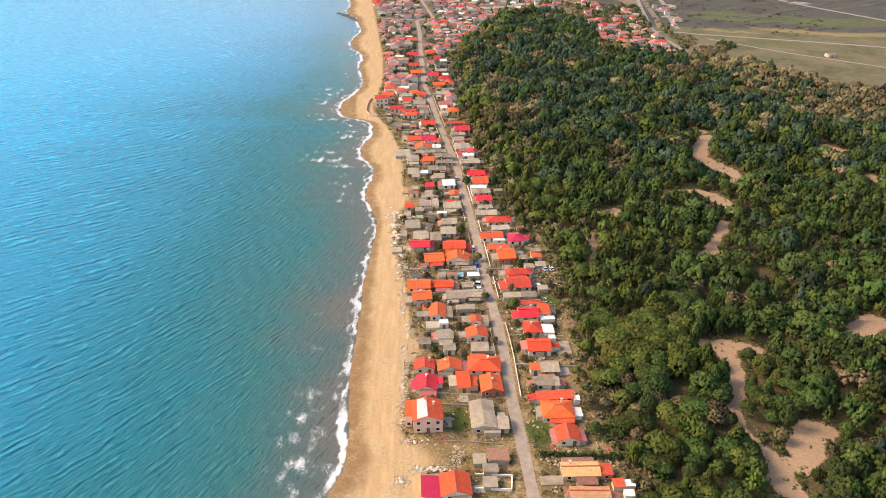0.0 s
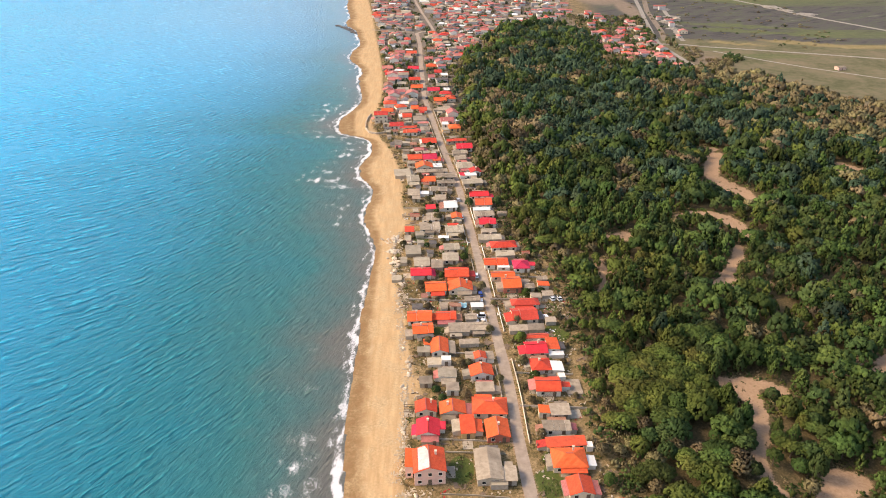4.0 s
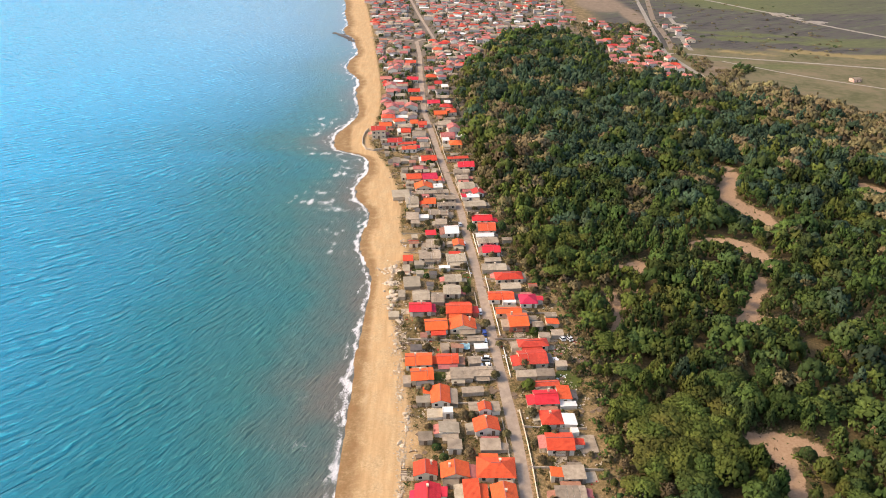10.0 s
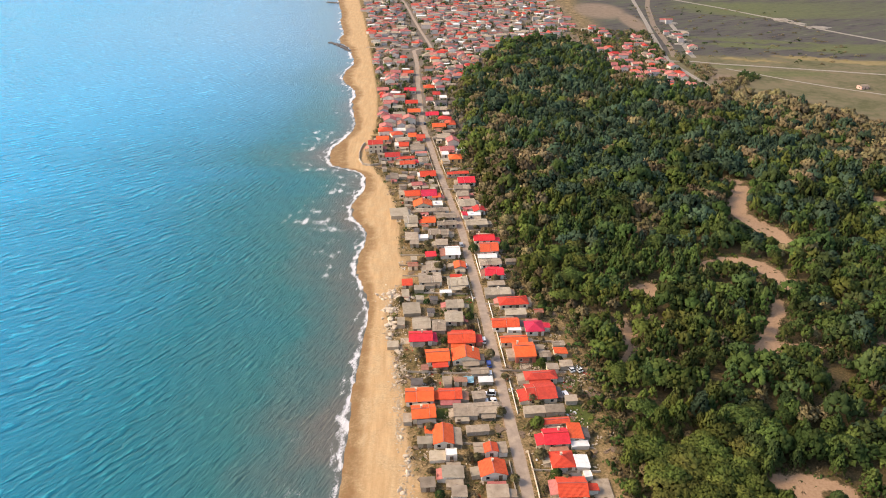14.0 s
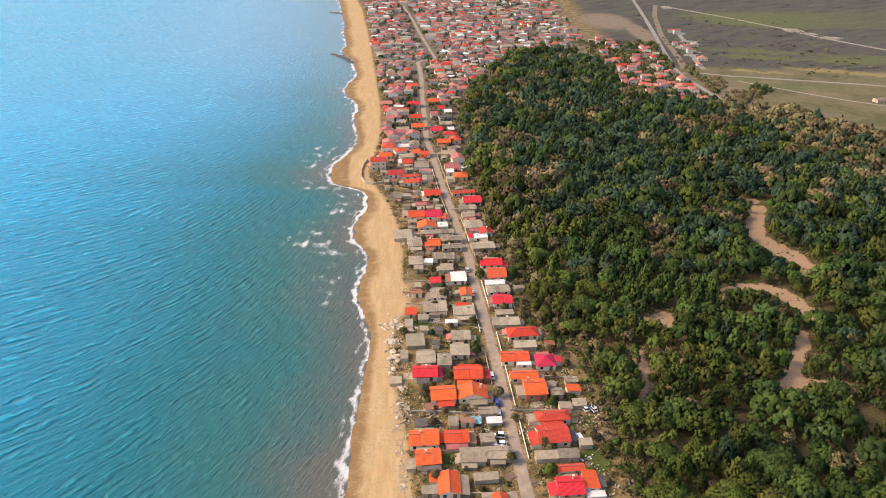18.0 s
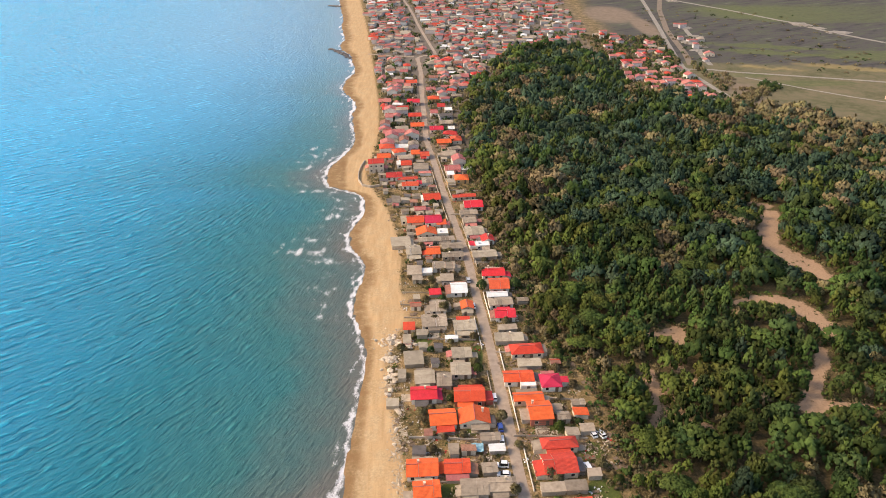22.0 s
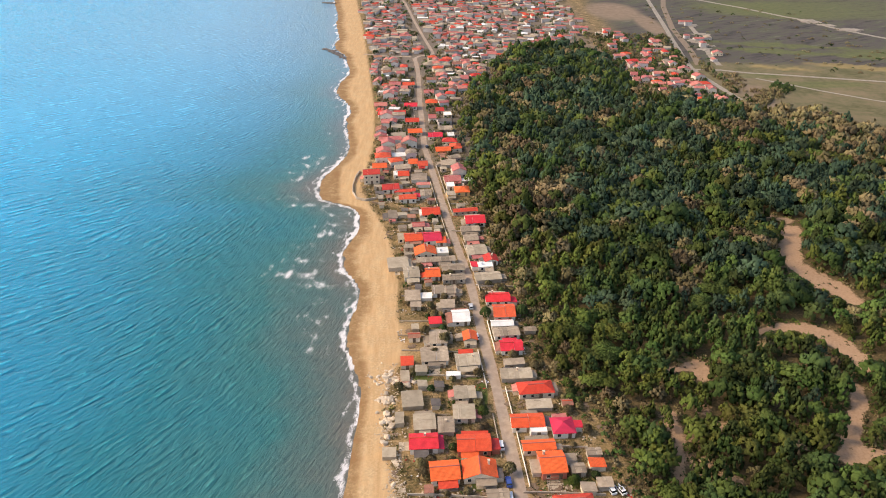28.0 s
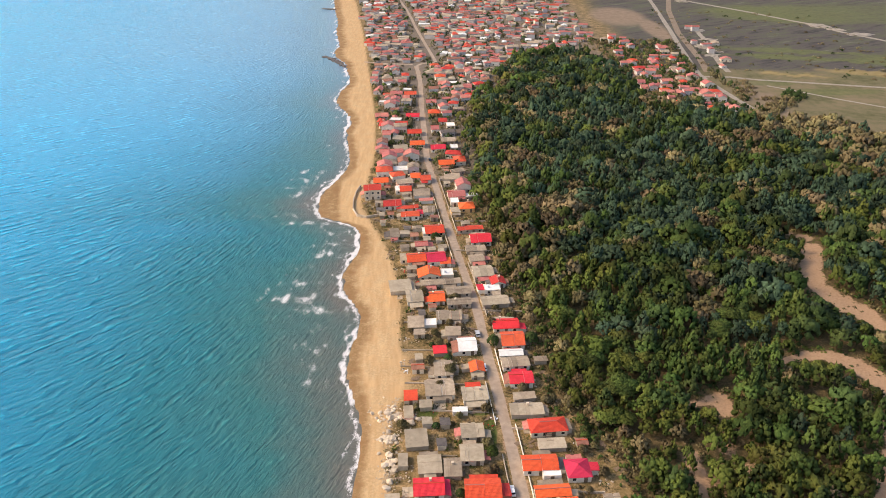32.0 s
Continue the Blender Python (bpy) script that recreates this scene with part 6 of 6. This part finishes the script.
extra = 0
while extra < 70:
    y = r.uniform(200, 470)
    x = r.uniform(float(beach_top(y)) + 6, float(wood_edge(y)) - 3)
    if abs(x - float(street(y))) < 5 or not free(x, y, 1.0) or spots_of(np.array([x]), np.array([y]), TRACKS)[0] > 0.2:
        continue
    key = r.choices(("bare", "dark", "pine"), (9, 1, 1.2))[0]
    size = r.uniform(1.1, 2.3)
    tree = tagged(new("tree"), {"bare": "leafless brown garden tree between the plots", "dark": "small dark evergreen between the plots", "pine": "small green garden tree between the plots"}[key], "tree", "garden trees")
    tree.matrix_world = pose(x, y, -0.1, 0, 0, r.uniform(0, 360))
    part("trunk", trunks[extra % 3], None, tree).scale = (0.7, 0.7, size * 0.3)
    crown = part("crown", crowns[(3 if key == "bare" else 2, LEAF.index(key), extra % 3)], None, tree)
    crown.location, crown.scale = (0, 0, size * 0.3), (size, size, size * 1.3)
    extra += 1

# clipped hedge along a plot
hedge = [(30.5 + k * 0.55, 168.8 - k * 0.02 + r.uniform(-0.5, 0.5), r.uniform(0.9, 1.3), r.uniform(1.6, 2.3)) for k in range(50)]
hd = shrubs("hedge", hedge, "dark", "round", "tall dark green hedge along a garden plot", "hedge")
hd["kind"] = "thing"


def garden_wall(points, height=0.9, wall="white", thick=0.22, label="low white-plastered garden wall along the street"):
    thing = tagged(new("garden_wall"), label, "wall", "garden walls")
    for (ax, ay), (bx, by) in zip(points, points[1:]):
        length = math.hypot(bx - ax, by - ay)
        bm = bmesh.new()
        box(bm, 0, length, -thick / 2, thick / 2, -0.3, height)
        o = part("panel", bm, WALLS[wall], thing)
        o.matrix_local = pose(ax, ay, 0, 0, 0, math.degrees(math.atan2(by - ay, bx - ax)))
        bm = bmesh.new()
        box(bm, -0.03, length - 0.24, -thick / 2 - 0.05, thick / 2 + 0.05, height + 0.002, height + 0.08)
        part("coping", bm, CONCRETE, thing).matrix_local = o.matrix_local
        bm = bmesh.new()
        box(bm, -0.2, 0.2, -0.2, 0.2, -0.3, height + 0.35)
        part("post", bm, WALLS[wall], thing).matrix_local = o.matrix_local @ pose(length, 0, 0)


def along(y0, y1, off, step=6.0):
    n = max(2, int((y1 - y0) / step))
    return [(float(street(y)) + off, float(y)) for y in np.linspace(y0, y1, n)]


for y0, y1, off, h, wall in ((196, 240, 3.2, 0.8, "cream"), (258, 276, 3.2, 0.7, "white"), (284, 330, 3.1, 0.7, "white"), (350, 372, 3.1, 0.8, "white"), (395, 440, 3.2, 0.9, "grey"),
                             (200, 236, -3.4, 0.7, "grey"), (296, 316, -3.4, 0.8, "grey"), (330, 352, -3.4, 0.8, "white"), (440, 520, -3.2, 0.9, "cream"), (470, 540, 3.2, 0.9, "grey")):
    garden_wall(along(y0, y1, off), h, wall, label=f"low {WALL_WORDS[wall]} garden wall along the street")
for y, x0, x1, h, wall in ((174.5, -1, 19, 0.5, "tan"), (192, 0, 19, 0.6, "tan"), (198, -10, 18, 0.6, "grey"), (214, 25.5, 48, 0.9, "grey"), (232, 25, 46, 0.8, "grey"), (244, -3, 16, 0.7, "grey"),
                           (262, -14, 2, 0.7, "grey"), (281, -15, 14, 0.9, "grey"), (282, 19, 43, 0.8, "grey"), (291, -13, 4, 0.6, "grey"), (301, 20, 41, 0.8, "grey"), (316, -14, -2, 0.7, "tan"),
                           (328, 16, 34, 0.7, "grey"), (337, -10, 9, 0.7, "grey"), (352, -20, 7, 0.6, "grey"), (362, -22, -3, 0.6, "tan"), (372, -22, 5, 0.6, "tan"), (391, -22, 3, 0.7, "grey"),
                           (399, 10, 27, 0.8, "grey"), (420, -25, 1, 0.7, "grey"), (433, -20, 0, 0.7, "grey"), (452, 0, 20, 0.7, "grey"), (462, -30, -6, 0.8, "tan"), (473, -32, -8, 0.7, "cream"), (484, 0, 18, 0.7, "grey"), (545, -45, -16, 0.8, "grey")):
    n = max(2, int((x1 - x0) / 6))
    garden_wall([(float(x), y + r.uniform(-0.3, 0.3) - 0.05 * (x - x0)) for x in np.linspace(x0, x1, n)], h, wall, label=f"low {WALL_WORDS[wall]} wall between garden plots")
# round sea wall of the house on the point, and the unfinished foundation
garden_wall([(-40, 491), (-46, 488.5), (-51, 491), (-54, 499), (-55, 510), (-54.5, 522), (-53, 530)], 1.3, "grey", 0.5, "curved grey stone sea wall round the point")
garden_wall([(10, 160.5), (21, 160), (20.5, 154.5), (9.5, 155)], 0.8, "white", 0.35, "roofless white foundation walls of a ruin")

# boulders along the top of the beach
ROCKS = []
for s in range(6):
    q = np.random.RandomState(60 + s)

    def lump(bm, q=q):
        bmesh.ops.create_icosphere(bm, subdivisions=1, radius=1)
        for v in bm.verts:
            v.co *= q.uniform(0.65, 1.2)
            v.co.z *= 0.7
    ROCKS.append(mesh_of("boulder", STONE, lump))
PILES = ((-24, 336, 2.2, 2.4), (-20, 333.5, 2.2, 1.8), (-23, 324, 1.4, 1.8), (-22.5, 313, 1.2, 2.2), (-23, 305, 0.9, 1.6), (-19, 288, 0.9, 2.2), (-17, 283, 0.7, 1.4), (-19.2, 276, 0.7, 2.4), (-17.5, 262, 0.7, 2.0), (-16.3, 250, 0.6, 2.4), (-13, 234, 0.6, 2.0),
         (-14, 220, 0.6, 2.6), (-13.6, 204, 0.6, 2.4), (-13.5, 194, 0.7, 2.2), (-12.6, 184, 0.9, 2.0), (-9.5, 175, 1.8, 0.7), (-12, 158, 1.0, 1.0), (-6, 162.6, 1.8, 0.5), (0, 163, 1.4, 0.5), (5, 168, 0.8, 2.0), (-18.7, 295, 0.7, 1.8))
for k in range(300):
    px, py, sx, sy = r.choices(PILES, [6, 4, 3, 3] + [1] * (len(PILES) - 4))[0]
    x, y = r.gauss(px, sx), r.gauss(py, sy)
    if not free(x, y, 0.2):
        continue
    size = r.choice((0.25, 0.35, 0.45, 0.6, 0.8)) * (1.7 if py > 300 and r.random() < 0.5 else 1)
    o = tagged(new("boulder", ROCKS[r.randrange(6)]), "pale rough boulder of the beach revetment", "boulder", "boulders along the beach top")
    o.matrix_world = pose(x, y, float(ground_height(np.array([x]), np.array([y]))[0]) + size * 0.15, r.uniform(-20, 20), r.uniform(-20, 20), r.uniform(0, 360)) @ Matrix.Diagonal((size * r.uniform(0.9, 1.7), size, size, 1))

# broken stones between and below them
V, F, m = [], [], 0
for k in range(2600):
    if k % 4:
        px, py, sx, sy = r.choice(PILES)
        x, y = r.gauss(px, sx * 1.5), r.gauss(py, sy * 1.5)
    else:
        y = r.uniform(172, 345)
        x = float(beach_top(y)) + 1.4 + r.gauss(0, 0.5) + 0.9 * float(ripple(np.array([0.0]), np.array([y]), 16, 88)[0])
        if ripple(np.array([x]), np.array([y]), 9, 89)[0] < -0.25:
            continue
    if not free(x, y, 0.1):
        continue
    size = r.uniform(0.1, 0.42)
    w = BALL_V * np.array([[r.uniform(0.6, 1.3)] for _ in range(6)]) * (size * r.uniform(0.8, 1.8), size, size * 0.6)
    a = r.uniform(0, 6.28)
    z = float(ground_height(np.array([x]), np.array([y]))[0])
    V.append(np.stack([w[:, 0] * math.cos(a) - w[:, 1] * math.sin(a) + x, w[:, 0] * math.sin(a) + w[:, 1] * math.cos(a) + y, w[:, 2] + z + size * 0.2], 1))
    F.append(BALL_F + m)
    m += 6
tagged(new("beach_stones", soup("beach_stones", np.concatenate(V), np.concatenate(F), surface("sandy_stone", (0.36, 0.275, 0.18), (0.56, 0.45, 0.32), 0.9, 0.9, 0.4, (0.27, 0.2, 0.13), 0.0))), "broken pale stones strewn along the top of the beach", "stones", kind="stuff")

# planks, blocks, tubs and rubbish lying in the yards
for name, mat_, words, n, dims in (("rubble", STONE, "pale rubble and blocks lying in the yards", 900, (0.12, 0.5, 0.1, 0.35)), ("timber_scraps", WOOD, "dark timber scraps and posts in the yards", 700, (0.08, 1.3, 0.08, 0.3)),
                                   ("litter", PLASTIC, "white tubs, sheets and litter in the yards", 150, (0.1, 0.4, 0.08, 0.4)), ("tile_heap", ROOFS["red"], "broken red tiles lying in the yards", 160, (0.15, 0.5, 0.06, 0.2))):
    V, F, m = [], [], 0
    while m < n * 8:
        y = r.uniform(150, 560) if r.random() < 0.8 else r.uniform(268, 284)
        x = r.uniform(float(beach_top(y)) + 2.5, float(wood_edge(y)) - 1)
        if abs(x - float(street(y))) < 3.4 or not free(x, y, 0.3) or (163 < y < 174 and x < 22):
            continue
        for _ in range(r.randint(1, 6)):
            bx, by = x + r.gauss(0, 0.9), y + r.gauss(0, 0.9)
            w, d, h = r.uniform(dims[0], dims[1]), r.uniform(dims[0], dims[1] * 0.6), r.uniform(dims[2], dims[3])
            a = r.uniform(0, 3.14)
            p = np.array([(i, j, k) for k in (-0.3, 1) for j in (-1, 1) for i in (-1, 1)], float) * (w, d, h)
            V.append(np.stack([p[:, 0] * math.cos(a) - p[:, 1] * math.sin(a) + bx, p[:, 0] * math.sin(a) + p[:, 1] * math.cos(a) + by, p[:, 2]], 1))
            F.append(np.array([(0, 2, 3, 1), (4, 5, 7, 6), (0, 1, 5, 4), (2, 6, 7, 3), (0, 4, 6, 2), (1, 3, 7, 5)]) + m)
            m += 8
    tagged(new(name, soup(name, np.concatenate(V), np.concatenate(F), mat_)), words, "rubble", kind="stuff")

# cars
RUBBER = surface("rubber", (0.02, 0.02, 0.02), (0.035, 0.035, 0.035), 4, 0.9)
PAINT = {}
for key, c in (("white", (0.8, 0.8, 0.8)), ("blue", (0.04, 0.08, 0.3)), ("silver", (0.45, 0.46, 0.48)), ("dark", (0.04, 0.04, 0.045))):
    m, t, b = nodes_of(f"{key}_car_paint")
    b.inputs["Base Color"].default_value, b.inputs["Roughness"].default_value = (*c, 1), 0.25
    b.inputs["Coat Weight"].default_value = 0.5
    PAINT[key] = m


def car(x, y, turn, colour, van=False):
    thing = tagged(new("car"), f"{colour} parked {'van' if van else 'hatchback car'} with dark windows", "car", "parked cars")
    thing.matrix_world = pose(x, y, 0.08, 0, 0, turn)

    def profile(points, half):
        bm = bmesh.new()
        a = [bm.verts.new((-half, p, z)) for p, z in points]
        b = [bm.verts.new((half, p, z)) for p, z in points]
        bm.faces.new(a)
        bm.faces.new(b[::-1])
        for k in range(len(points)):
            bm.faces.new((a[k], b[k], b[(k + 1) % len(points)], a[(k + 1) % len(points)]))
        bmesh.ops.bevel(bm, geom=bm.edges[:], offset=0.06, segments=1)
        return bm
    roof_z = 1.95 if van else 1.45
    part("body", profile([(-2.1, 0.3), (2.1, 0.3), (2.1, 0.62), (1.95, 0.82), (-2.0, 0.95), (-2.1, 0.6)], 0.86), PAINT[colour], thing)
    part("cabin_glass", profile([(-1.9, 0.86), (1.05, 0.8), (0.35, roof_z - 0.06), (-1.6, roof_z - 0.06)], 0.76), GLASS, thing, "dark window glass")
    bm = bmesh.new()
    box(bm, -0.7, 0.7, -1.55, 0.3, roof_z - 0.05, roof_z + 0.02)
    part("roof_panel", bm, PAINT[colour], thing)
    for sx in (-1, 1):
        for py in (-1.3, 1.3):
            bm = bmesh.new()
            bmesh.ops.create_cone(bm, cap_ends=True, segments=12, radius1=0.31, radius2=0.31, depth=0.2, matrix=Matrix.Rotation(math.pi / 2, 4, "Y"))
            part("wheel", bm, RUBBER, thing).location = (sx * 0.8, py, 0.29)
        bm = bmesh.new()
        box(bm, -0.17, 0.17, 0, 0.06, 0, 0.14)
        part("headlight", bm, PLASTIC, thing).location = (sx * 0.6, 2.07, 0.58)


for x, y, turn, colour, van in ((13.8, 301, 4, "white", 0), (15.0, 285.6, 4, "blue", 0), (15.0, 279.6, 3, "white", 0), (14.4, 268.4, 85, "white", 1), (14.6, 264.6, 88, "white", 0), (44.8, 282.6, 20, "white", 0), (47.6, 282.4, 24, "white", 0),
                               (40.8, 267.6, 12, "white", 0), (8.6, 360.6, 5, "white", 0), (7.2, 382, 5, "silver", 0), (-14.2, 570.5, 8, "dark", 0)):
    car(x, y, turn, colour, bool(van))
bm = bmesh.new()
bmesh.ops.create_grid(bm, x_segments=8, y_segments=8, size=1.9)
for v in bm.verts:
    v.co.z = 1.3 + 0.18 * math.sin(v.co.x * 2.3) * math.cos(v.co.y * 1.9)
bmesh.ops.solidify(bm, geom=bm.faces[:], thickness=0.04)
tarp = tagged(new("tarpaulin"), "blue-green tarpaulin stretched over a yard", "tarpaulin")
tarp.matrix_world = pose(7.1, 275.5, 0)
part("cloth", bm, surface("blue_cloth", (0.1, 0.3, 0.38), (0.3, 0.45, 0.5), 1.5, 0.7), tarp)
for px in (-1.7, 1.7):
    for py in (-1.7, 1.7):
        bm = bmesh.new()
        box(bm, px - 0.05, px + 0.05, py - 0.05, py + 0.05, -0.2, 1.32)
        part("post", bm, WOOD, tarp)
